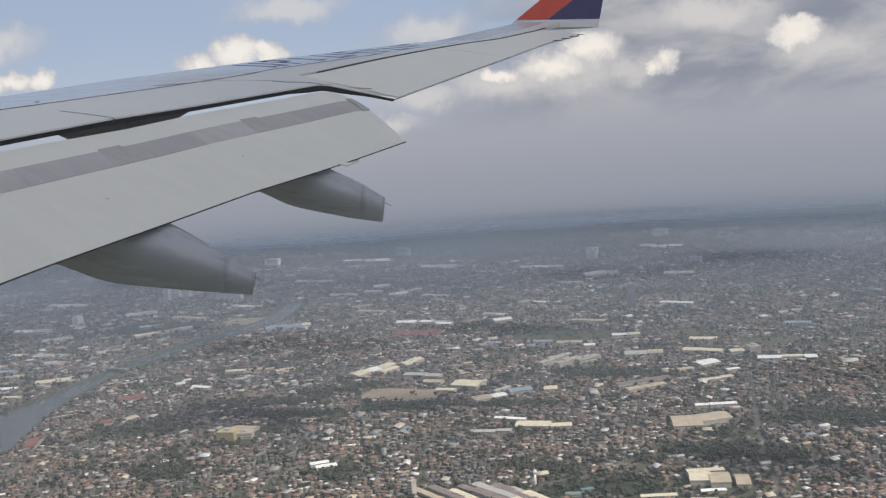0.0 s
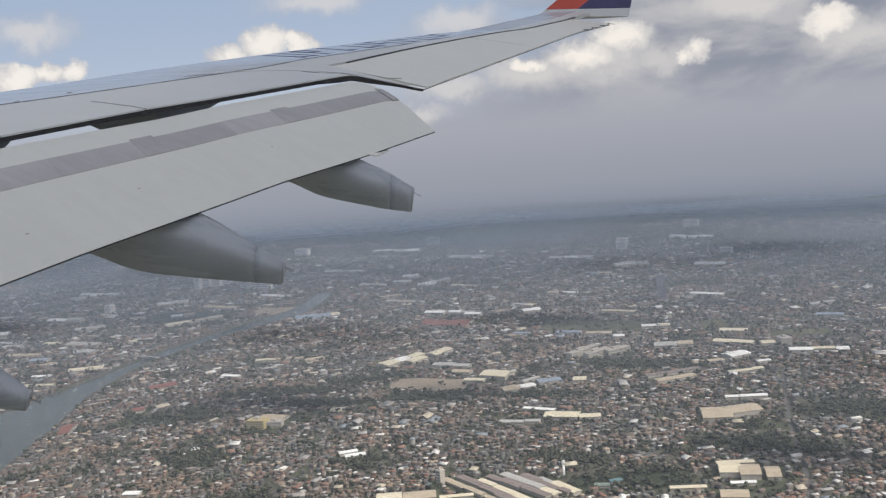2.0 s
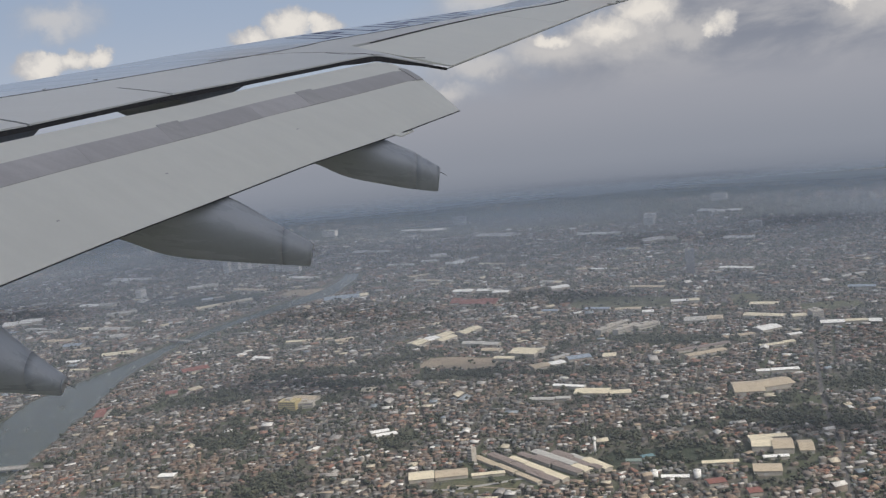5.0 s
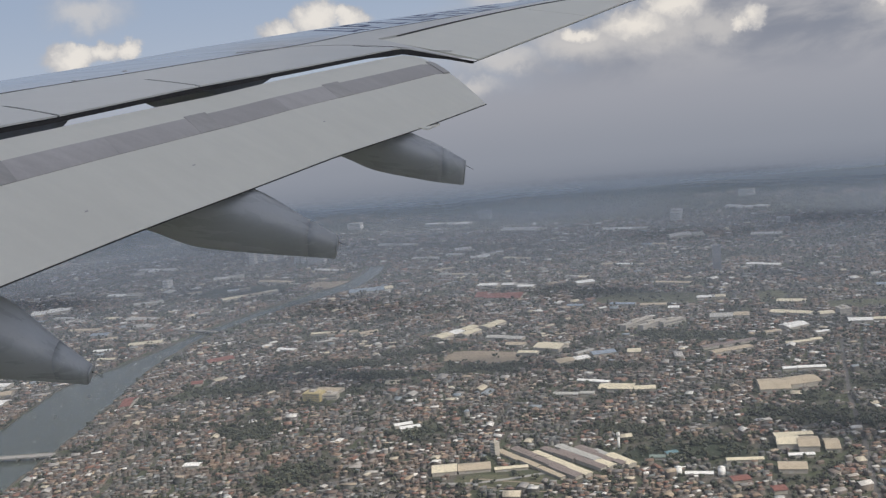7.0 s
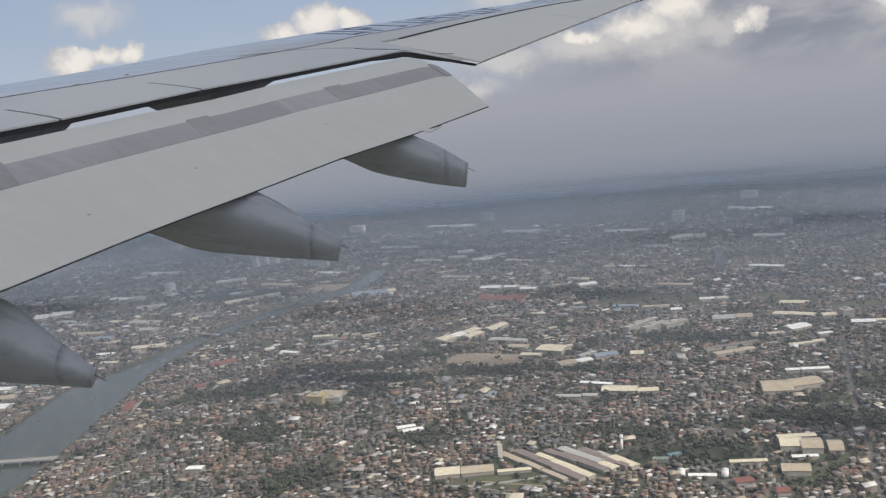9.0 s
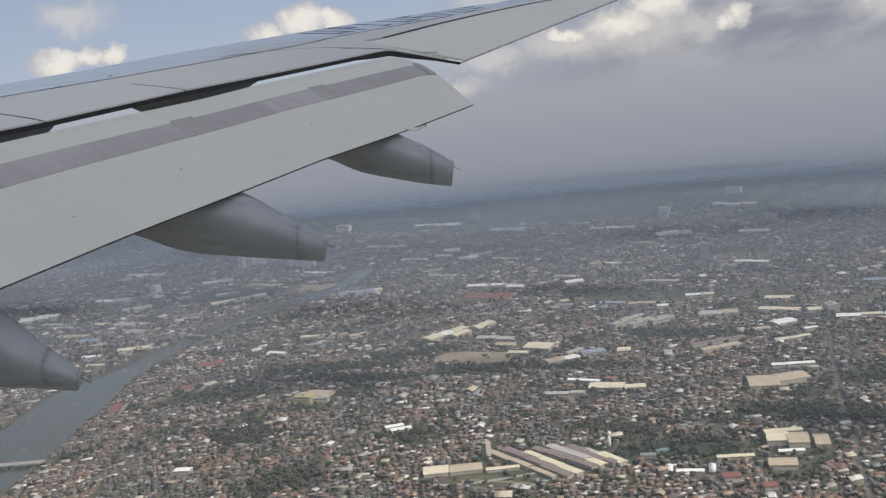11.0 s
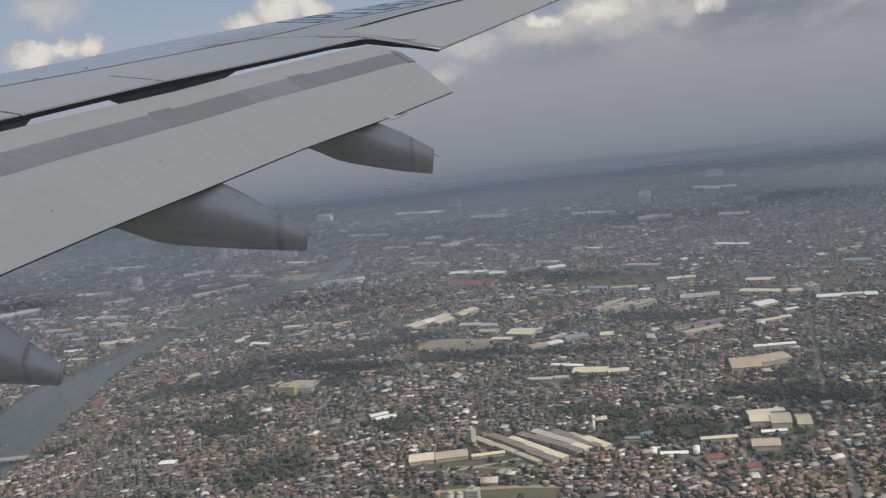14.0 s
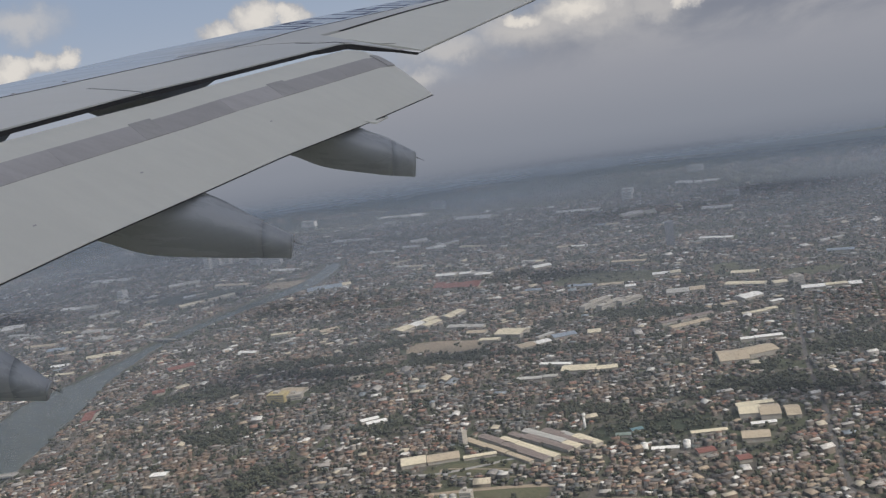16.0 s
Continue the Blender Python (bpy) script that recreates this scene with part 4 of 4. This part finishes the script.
part("shaft", rod_mesh("shaft", (0, 0, 0), (0, 0, 20), 1.9, 1.6, PAINTS["white"], 16), tower)
part("tank", rod_mesh("tank", (0, 0, 20), (0, 0, 24.5), 2.5, 2.5, PAINTS["white"], 16), tower)
part("cap", rod_mesh("cap", (0, 0, 24.5), (0, 0, 25.6), 2.6, 0.3, PAINTS["white"], 16), tower)

# grain silos and their bin house
for x, y in ((113, 1228), (124, 1224)):
    silo = tagged(new("silo"), "grey corrugated round silo", "silo", "silos")
    silo.location = (x, y, 0)
    part("drum", rod_mesh("drum", (0, 0, 0), (0, 0, 15), 4.8, 4.8, PAINTS["grey"], 24), silo)
    part("lid", rod_mesh("lid", (0, 0, 15), (0, 0, 17), 5.0, 0.8, PAINTS["grey"], 24), silo)
block(140, 1222, 14, 12, -18, 18, "plaster", "bin_house", "tall plain beige bin house")


def path(points, width, mat, name, label, z):
    line = smooth_line(points, 4)
    vs = []
    for i, p in enumerate(line):
        d = (line[min(i + 1, len(line) - 1)] - line[max(i - 1, 0)]).normalized()
        q = Vector((-d.y, d.x)) * width / 2
        vs += [(p.x + q.x, p.y + q.y, z), (p.x - q.x, p.y - q.y, z)]
    tagged(new(name, mesh_of(name, vs, grid_faces(len(line), 2), [mat])), label, name, kind="structure")


def loop(x, y, length, width, turn):
    ca, sa = math.cos(radians(turn)), math.sin(radians(turn))
    return [(x + u * length / 2 * ca - v * width / 2 * sa, y + u * length / 2 * sa + v * width / 2 * ca) for u, v in ((-1, -1), (0, -1.04), (1, -1), (1.03, 0), (1, 1), (0, 1.04), (-1, 1), (-1.03, 0), (-1, -1))]


path(loop(-290, 1304, 54, 30, -24), 3.2, dirt_mat, "path", "pale dirt track round a grass field", 0.2)
path(loop(-190, 1225, 70, 26, 24), 3.0, dirt_mat, "path", "pale dirt track round a grass field", 0.2)
path(loop(170, 1318, 120, 24, -24), 3.2, dirt_mat, "path", "pale dirt track across the yard", 0.2)
path([(60, 1352), (110, 1340), (170, 1345), (215, 1352), (260, 1330)], 7.0, concrete, "driveway", "pale concrete driveway beside the sheds", 0.26)
path([(90, 1275), (180, 1262), (260, 1240), (340, 1222)], 9.0, dirt_mat, "path", "dirt road along the works", 0.24)
path([(310, 1420), (322, 1470), (318, 1500)], 4.0, concrete, "driveway", "narrow pale lane", 0.24)


# bridges
def bridge(x0, y0, x1, y1, width, spans, label):
    length = math.hypot(x1 - x0, y1 - y0)
    ob = tagged(new("bridge"), label, "bridge")
    ob.matrix_world = pose((x0 + x1) / 2, (y0 + y1) / 2, 0, 0, 0, math.degrees(math.atan2(y1 - y0, x1 - x0)))
    l = length / 2
    part("deck", box_mesh("deck", -l, l, -width / 2, width / 2, 4.0, 5.2, concrete), ob)
    part("carriageway", box_mesh("carriageway", -l, l, -width / 2 + 1.4, width / 2 - 1.4, 5.2, 5.26, concrete), ob)
    for s_ in (-1, 1):
        part("parapet", box_mesh("parapet", -l, l, s_ * width / 2 - 0.25, s_ * width / 2 + 0.25, 5.2, 6.2, concrete), ob)
    pier = box_mesh("pier", -1.2, 1.2, -width / 2 + 1, width / 2 - 1, 0.0, 4.0, concrete, 0.3)
    for k in range(1, spans):
        part("pier", pier, ob).location.x = -l + k * length / spans


bridge(-694, 1612, -525, 1604, 15, 6, "pale concrete road bridge across the river")
bridge(-570, 2520, -455, 2448, 10, 4, "far concrete bridge across the river")


# fields, lots and open ground, laid on the earth
FIELDS = [
    (155, 2000, 160, 92, -24, dirt_mat, "bare_lot", "bare tan building lot"), (551, 2418, 250, 130, -25, grass_mat, "field", "flat green field"),
    (147, 1340, 120, 46, -12, grass_mat, "field", "yellowish grass strip beside the sheds"), (-235, 1262, 130, 60, -5, grass_mat, "field", "small walled grass field"),
    (-500, 3010, 270, 170, -20, scrub_mat, "field", "dark flooded field"), (-254, 3008, 130, 110, -20, dirt_mat, "bare_lot", "bare earth beside the river bend"),
    (810, 2333, 60, 90, -26, grass_mat, "field", "flat green field"), (170, 1240, 150, 60, -20, grass_mat, "field", "scrubby green yard"), (300, 1160, 90, 40, -20, dirt_mat, "bare_lot", "bare dirt yard"),
    (940, 2174, 130, 80, -8, grass_mat, "field", "flat green field"), (62, 2250, 180, 18, 51, grass_mat, "field", "grass verge beside the long sheds"), (-860, 1500, 120, 90, 0, grass_mat, "field", "flat green field"),
    (402, 1385, 165, 66, -8, scrub_mat, "park", "dark wooded park between the works"),
]
for x, y, length, width, turn, mat, name, label in FIELDS:
    rng = random.Random(int(x * 7 + y))
    pts = []
    for k in range(28):
        a = 2 * math.pi * k / 28
        cx, sx = math.cos(a), math.sin(a)
        q = 1.0 / max(abs(cx), abs(sx)) ** 0.8 * rng.uniform(0.9, 1.03)
        pts.append((cx * q * length / 2, sx * q * width / 2, 0.12))
    ob = new(name, mesh_of(name, pts, [tuple(range(28))], [mat]))
    ob.matrix_world = pose(x, y, 0, 0, 0, turn)
    tagged(ob, label, "field", kind="structure")

# woods: x, y, half length, half width, turn; some stand in for cloud shade too
WOODS = [(165, 1900, 95, 36, -14), (-60, 1925, 110, 32, -18), (402, 1386, 95, 44, -8), (-300, 1900, 90, 50, -10), (340, 1860, 110, 34, -20), (-110, 2030, 150, 30, -15), (560, 2010, 120, 40, -25),
         (60, 2080, 110, 26, 20), (-230, 1640, 60, 40, 0), (-120, 1420, 60, 45, 0), (470, 2500, 130, 50, -35), (1000, 4200, 900, 210, -34), (350, 4550, 700, 160, -34), (1500, 3700, 500, 170, -34), (300, 4150, 800, 170, -20), (-900, 4100, 500, 130, -20), (1250, 4650, 700, 150, -30), (-500, 4500, 500, 120, -25),
         (-930, 1450, 90, 80, 0), (-820, 1640, 60, 60, 0), (820, 1600, 120, 60, -20), (900, 2900, 180, 50, -30), (250, 3450, 220, 50, -34), (-320, 1330, 80, 30, -20), (40, 1560, 60, 30, -20), (620, 1480, 110, 50, -25), (330, 1500, 70, 26, -20)]


def woodiness(px, py):
    v = np.zeros_like(px)
    for x, y, a, b, turn in WOODS:
        c, s_ = math.cos(radians(turn)), math.sin(radians(turn))
        u, q = ((px - x) * c + (py - y) * s_) / a, (-(px - x) * s_ + (py - y) * c) / b
        v = np.maximum(v, 1.35 - np.hypot(u, q))
    return v


def waves(px, py, seed, size):
    """Smooth random field between about -1 and 1."""
    r = np.random.default_rng(seed)
    v = np.zeros_like(px)
    for k in range(7):
        a, ph, f = r.uniform(0, 2 * math.pi), r.uniform(0, 6.28), (1 + 0.45 * k) / size
        v += np.sin((px * math.cos(a) + py * math.sin(a)) * f * 6.28 + ph) / (1 + 0.3 * k)
    return v / 3.2


def river_gap(px, py):
    """Negative inside the river; metres to the nearer bank outside."""
    ly, lx = np.array([p[1] for p in LEFT_BANK]), np.array([p[0] for p in LEFT_BANK])
    ry, rx = np.array([p[1] for p in RIGHT_BANK]), np.array([p[0] for p in RIGHT_BANK])
    gap = np.maximum(np.interp(py, ly, lx) - px, px - np.interp(py, ry, rx))
    return np.where(py < 3290, gap, 500.0)


# main roads: the line of each and its width
ROADS = [
    ([(-420, 900), (-395, 1300), (-380, 1600), (-370, 1900), (-330, 2200), (-200, 2500), (40, 2900), (200, 3300)], 5), ([(900, 1300), (600, 1520), (300, 1640), (0, 1760), (-350, 1900)], 5),
    ([(-1200, 2200), (-720, 2560), (-560, 2505), (-300, 2420), (200, 2120), (700, 1800), (1100, 1500)], 5), ([(545, 1080), (575, 1191), (633, 1377), (690, 1575), (752, 1761), (800, 1900)], 7),
    ([(-28, 1490), (-33, 1530), (-47, 1582), (-80, 1650)], 4),
]


def road_gap(px, py):
    """Metres to the edge of the nearest main road."""
    best = np.full_like(px, 1e6)
    for pts, width in ROADS:
        line = smooth_line(pts, 4)
        for a, b in zip(line, line[1:]):
            dx_, dy_ = b.x - a.x, b.y - a.y
            t = np.clip(((px - a.x) * dx_ + (py - a.y) * dy_) / (dx_ * dx_ + dy_ * dy_), 0, 1)
            best = np.minimum(best, np.hypot(px - a.x - t * dx_, py - a.y - t * dy_) - width / 2)
    return best


def blocked(px, py, margin, fields=True):
    b = (river_gap(px, py) < margin + np.where(py > 2200, 16.0, 0.0)) | (road_gap(px, py) < 0.5)
    for x, y, length, width, turn, *_ in BLOCKS:
        u, v = local(x, y, px, py, turn)
        b |= (np.abs(u) < length / 2 + margin) & (np.abs(v) < width / 2 + margin)
    for x, y, length, width, turn, *_ in FIELDS if fields else ():
        u, v = local(x, y, px, py, turn)
        b |= (np.abs(u) < length / 2) & (np.abs(v) < width / 2)
    for x, y, l, w_, h in TOWERS:
        b |= np.hypot(px - x, py - y) < 30
    return b


def in_wedge(px, py, near=880.0, far=5000.0):
    az, r = np.arctan2(px, py), np.hypot(px, py)
    return (np.abs(az - 0.02) < 0.58) & (r > near) & (r < far) & (py < 4990)


# districts, each with its own street grid
NS = 46
seeds = np.stack([city.uniform(-2400, 2400, NS), city.uniform(900, 5000, NS)], 1)
turns = np.radians(np.where(city.random(NS) < 0.65, -22, 20) + city.uniform(-12, 12, NS))
seeds = np.vstack([seeds, [(-470, 1350), (-430, 1650), (-800, 1500), (-780, 1950)]])
turns = np.concatenate([turns, np.radians([2.0, 2.0, 1.0, -4.0])])
sites = []
for k, ((sx, sy), a) in enumerate(zip(seeds, turns)):
    reach = 1400
    close = k >= NS or math.hypot(sx, sy) < 2350
    step_u, deep = (6.9, 6.8) if close else (10.0, 9.0)
    lots = np.arange(-reach, reach, step_u)
    lanes = []
    v = -reach
    while v < reach:                      # two back-to-back rows, then a street
        lanes += [v, v + deep]
        v += deep * 2 + (3.6 if k >= NS else 4.4)
    uu, vv = np.meshgrid(lots, lanes)
    uu, vv = uu.ravel(), vv.ravel()
    block_u = np.mod(uu + 700, 110) > 7          # cross streets
    uu, vv = uu[block_u] + city.uniform(-2.6, 2.6, block_u.sum()), vv[block_u] + city.uniform(-2.0, 2.0, block_u.sum())
    px, py = sx + uu * math.cos(a) - vv * math.sin(a), sy + uu * math.sin(a) + vv * math.cos(a)
    ok = in_wedge(px, py)
    px, py = px[ok], py[ok]
    d2 = (px[:, None] - seeds[None, :, 0]) ** 2 + (py[:, None] - seeds[None, :, 1]) ** 2
    own = d2.argmin(1) == k
    sites.append(np.stack([px[own], py[own], np.full(own.sum(), a)], 1))
sites = np.vstack(sites)
px, py = sites[:, 0], sites[:, 1]
gap = river_gap(px, py)
density = 0.80 + 0.16 * waves(px, py, 3, 420) + 0.10 * waves(px, py, 4, 130) - 1.5 * np.clip(waves(px, py, 8, 260) - 0.16, 0, 1) - 1.0 * np.clip(waves(px, py, 9, 95) - 0.26, 0, 1) - 1.1 * np.clip(woodiness(px, py), 0, 1) + 0.25 * (gap < 120)
density -= 0.25 * np.clip((np.hypot(px, py) - 2600) / 2400, 0, 1)
keep = (city.random(len(px)) < density) & ~blocked(px, py, 9.0)
houses, empty = sites[keep], sites[~keep & ~blocked(px, py, 5.0)]
# works, shops and flats: larger roofs scattered among the houses, thick along some quarters
odds = 0.016 + 0.055 * np.clip(waves(houses[:, 0], houses[:, 1], 21, 520), 0, 1)
works = houses[city.random(len(houses)) < odds]
works = works[~blocked(works[:, 0], works[:, 1], 16.0)]
clear = np.ones(len(houses), bool)
for x, y, _a in works.tolist():
    clear &= (houses[:, 0] - x) ** 2 + (houses[:, 1] - y) ** 2 > 13.0 ** 2
houses = houses[clear]


def house_arrays(sites_, r, size=1.0):
    """Walls and roofs of many houses, as arrays: gabled, shed and flat roofs with eaves."""
    n_ = len(sites_)
    dist = np.hypot(sites_[:, 0], sites_[:, 1])
    grow = 1.0 + 0.12 * np.clip((dist - 2200) / 2500, 0, 1)
    grow = grow * np.where(dist < 2350, 0.80, 1.0)
    hl = r.uniform(2.6, 5.4, n_) * grow
    hw = r.uniform(2.1, 3.9, n_) * grow
    big = r.random(n_) < 0.09
    hl, hw = hl * size, hw * size
    hl, hw = np.where(big, hl * r.uniform(1.4, 2.2, n_), hl), np.where(big, hw * r.uniform(1.3, 1.9, n_), hw)
    h = np.where(r.random(n_) < 0.68, r.uniform(2.5, 3.6, n_), r.uniform(4.8, 6.8, n_))
    flat = r.random(n_) < 0.30
    rise = np.where(flat, 0.35, hw * r.uniform(0.16, 0.40, n_))
    shed = np.where(r.random(n_) < 0.25, 0.9, 0.0) * ~flat
    turn = sites_[:, 2] + np.where(r.random(n_) < 0.4, math.pi / 2, 0) + r.normal(0, 0.16, n_)
    c, s_ = np.cos(turn), np.sin(turn)
    e = 0.45
    base = [(-1, -1), (1, -1), (1, 1), (-1, 1)]
    vs = []
    for lev in (0, 1):
        for a, b in base:
            vs.append((a * hl, b * hw, lev * h))
    for a in (-1, 1):                       # roof: eave, ridge, eave, above and below
        for b, up in ((-1, 0.0), (0, 1.0), (1, 0.0)):
            vs.append((a * (hl + e), b * (hw + e) + (0 if b else shed * hw), h + up * rise + 0.12))
    for a in (-1, 1):
        for b, up in ((-1, 0.0), (0, 1.0), (1, 0.0)):
            vs.append((a * (hl + e), b * (hw + e) + (0 if b else shed * hw), h + up * rise - 0.1))
    V = np.empty((n_, 20, 3), np.float32)
    for i, (x, y, z) in enumerate(vs):
        V[:, i, 0] = sites_[:, 0] + x * c - y * s_
        V[:, i, 1] = sites_[:, 1] + x * s_ + y * c
        V[:, i, 2] = z
    q = [(0, 1, 5, 4), (1, 2, 6, 5), (2, 3, 7, 6), (3, 0, 4, 7)]
    roof = [(8, 11, 12, 9), (9, 12, 13, 10), (14, 17, 11, 8), (13, 19, 16, 10)]
    ends = [(8, 9, 15, 14), (9, 10, 16, 15), (12, 11, 17, 18), (13, 12, 18, 19)]
    tri = []
    for a, b, c_, d in q + roof + ends:
        tri += [(a, b, c_), (a, c_, d)]
    slots = [0] * 8 + [1] * (len(tri) - 8)
    return V, np.array(tri, np.int64), np.array(slots)


# the houses that lie nearest stand as things of their own
order = np.argsort(np.hypot(houses[:, 0] - 60, (houses[:, 1] - 1180)))
near_ids, rest = order[:300], order[300:]
V, tri, slots = house_arrays(houses[rest], city)
# lean-tos and sheds crowd the yards of the nearer quarters
yard = houses[(np.hypot(houses[:, 0], houses[:, 1]) < 2100) & (city.random(len(houses)) < 0.40)].copy()
yard[:, :2] += city.normal(0, 4.0, (len(yard), 2))
yard = yard[~blocked(yard[:, 0], yard[:, 1], 3.0)]
V2, _, _ = house_arrays(yard, city, 0.55)
V2[:, :, 2] *= 0.72
V = np.concatenate([V, V2])
T_all = (tri[None] + (np.arange(len(V)) * 20)[:, None, None]).reshape(-1, 3)
houses_me = big_mesh("houses", V.reshape(-1, 3), T_all, [wall_mat, roof_mat], np.tile(slots, len(V)))
tagged(new("houses", houses_me), "crowded low houses with rusty, grey and white roofs", "houses", kind="stuff")


WORK_ROOFS = [(0.0, (0.46, 0.44, 0.41)), (0.2, (0.62, 0.55, 0.42)), (0.4, (0.36, 0.34, 0.32)), (0.55, (0.30, 0.17, 0.12)), (0.66, (0.74, 0.72, 0.68)), (0.82, (0.42, 0.34, 0.25)), (0.92, (0.28, 0.32, 0.35))]
V3, tri3, slots3 = house_arrays(works, city, 2.1)
V3[:, :, 2] *= 1.35
T3 = (tri3[None] + (np.arange(len(V3)) * 20)[:, None, None]).reshape(-1, 3)
works_mat = islands("works_roofs", WORK_ROOFS, 0.65, 5.0, 0.4, 0.2)
works_me = big_mesh("workshops", V3.reshape(-1, 3), T3, [wall_mat, works_mat], np.tile(slots3, len(V3)))
tagged(new("workshops", works_me), "scattered larger works and flats with pale roofs", "buildings", kind="stuff")


def single(name, stops, rough):
    """Like the joined houses, with one colour drawn for each object."""
    def build(n):
        r = n.add("ShaderNodeObjectInfo").outputs["Random"]
        col = n.ramp(r, stops, True)
        f = n.noise(place(n), 0.4, 4.0, 0.65)
        return surface(n, n.mix(n.span(f, 0.35, 0.75, 0.0, 0.4), col, (0.10, 0.085, 0.07)), rough)
    return material(name, build)


one_roof, one_wall = single("house_roof", ROOFS, 0.7), single("house_wall", WALLS, 0.85)
V, tri, slots = house_arrays(np.zeros((10, 3)), np.random.default_rng(4))
shapes = []
for k in range(10):
    wall_me = mesh_of("wall", V[k][:8], [tuple(t) for t in tri[:8].tolist()], [one_wall])
    roof_me = mesh_of("roof", V[k][8:], [tuple(i - 8 for i in t) for t in tri[8:].tolist()], [one_roof])
    shapes.append((wall_me, roof_me))
for i, (x, y, a) in enumerate(houses[near_ids].tolist()):
    wall_me, roof_me = shapes[i % 10]
    ob = tagged(new("house"), "small low house with a weathered sheet roof", "house", "houses of the near quarter")
    ob.matrix_world = pose(x, y, 0, 0, 0, math.degrees(a))
    part("wall", wall_me, ob)
    part("roof", roof_me, ob)

# ---- trees: short trunks and several uneven leaf clumps each
bm = bmesh.new()
bmesh.ops.create_icosphere(bm, subdivisions=1, radius=1.0)
ball = np.array([v.co[:] for v in bm.verts])
ball_tri = np.array([[v.index for v in f.verts] for f in bm.faces])
bm.free()
plain = np.array([(1, 0, 0), (0, 1, 0), (-1, 0, 0), (0, -1, 0), (0, 0, 1), (0, 0, -1)], float)        # for woods far away
plain_tri = np.array([(0, 1, 4), (1, 2, 4), (2, 3, 4), (3, 0, 4), (1, 0, 5), (2, 1, 5), (3, 2, 5), (0, 3, 5)])


def tree_arrays(px, py, size, clumps, r, ball, ball_tri):
    n_ = len(px)
    total = n_ * clumps
    rad = np.repeat(size, clumps) * r.uniform(0.38, 0.62, total)
    cx = np.repeat(px, clumps) + r.normal(0, 0.42, total) * np.repeat(size, clumps)
    cy = np.repeat(py, clumps) + r.normal(0, 0.42, total) * np.repeat(size, clumps)
    cz = np.repeat(size, clumps) * r.uniform(0.7, 1.35, total)
    V = ball[None] * r.uniform(0.62, 1.3, (total, len(ball), 1)) * rad[:, None, None]
    V[:, :, 2] *= 0.8
    V += np.stack([cx, cy, cz], 1)[:, None]
    T = ball_tri[None] + (np.arange(total) * len(ball))[:, None, None]
    # trunks: three-sided, tapered
    a = np.array([0, 2.09, 4.19])
    tv = np.empty((n_, 6, 3))
    for k, (w_, z) in enumerate(((0.07, 0.0), (0.04, 0.9))):
        for j in range(3):
            tv[:, k * 3 + j] = np.stack([px + np.cos(a[j]) * size * w_, py + np.sin(a[j]) * size * w_, size * z], 1)
    tt = np.array([(0, 1, 4), (0, 4, 3), (1, 2, 5), (1, 5, 4), (2, 0, 3), (2, 3, 5)])
    TT = tt[None] + (np.arange(n_) * 6)[:, None, None] + total * len(ball)
    verts_ = np.vstack([V.reshape(-1, 3), tv.reshape(-1, 3)])
    tris_ = np.vstack([T.reshape(-1, 3), TT.reshape(-1, 3)])
    slots_ = np.r_[np.zeros(total * len(ball_tri)), np.ones(n_ * 6)]
    return verts_, tris_, slots_


cand = np.stack([city.uniform(-2600, 2600, 90000), city.uniform(880, 5000, 90000)], 1)
cand = cand[in_wedge(cand[:, 0], cand[:, 1])]
grove = np.stack([city.uniform(-1100, 1200, 60000), city.uniform(900, 2400, 60000)], 1)      # the near woods stand close together
grove = grove[in_wedge(grove[:, 0], grove[:, 1]) & (woodiness(grove[:, 0], grove[:, 1]) > 0.45)]
cand = np.vstack([cand, grove])
wood = woodiness(cand[:, 0], cand[:, 1])
wild = waves(cand[:, 0], cand[:, 1], 8, 260)
wild2 = waves(cand[:, 0], cand[:, 1], 9, 95)
dens = 0.045 + 0.65 * np.clip(wood, 0, 1) ** 1.2 + 0.8 * np.clip(wild - 0.18, 0, 1) + 0.6 * np.clip(wild2 - 0.3, 0, 1)
dist = np.hypot(cand[:, 0], cand[:, 1])
take = (city.random(len(cand)) < dens) & ~blocked(cand[:, 0], cand[:, 1], 4.0, False)
picks = np.vstack([cand[take], empty[city.random(len(empty)) < 0.34][:, :2] + 0.0, ])
dist = np.hypot(picks[:, 0], picks[:, 1])
near = picks[dist < 2300]
far = picks[dist >= 2300]
vn, tn, sn = tree_arrays(near[:, 0], near[:, 1], city.uniform(2.6, 5.4, len(near)), 5, city, ball, ball_tri)
tagged(new("trees", big_mesh("trees", vn, tn, [leaf_mat, bark_mat], sn)), "dark green trees between the houses", "trees", kind="stuff")
vn, tn, sn = tree_arrays(far[:, 0], far[:, 1], city.uniform(4.0, 8.0, len(far)), 2, city, plain, plain_tri)
tagged(new("far_trees", big_mesh("far_trees", vn, tn, [leaf_mat, bark_mat], sn)), "dark distant woods and tree belts, partly standing in for cloud shade", "trees", kind="stuff")

# ---- main roads
for pts, width in ROADS:
    line = smooth_line(pts, 8)
    vs = []
    for i, p in enumerate(line):
        d = (line[min(i + 1, len(line) - 1)] - line[max(i - 1, 0)]).normalized()
        q = Vector((-d.y, d.x)) * width / 2
        vs += [(p.x + q.x, p.y + q.y, 0.22), (p.x - q.x, p.y - q.y, 0.22)]
    tagged(new("road", mesh_of("road", vs, grid_faces(len(line), 2), [road_mat])), "grey asphalt street between the houses", "road", kind="structure")
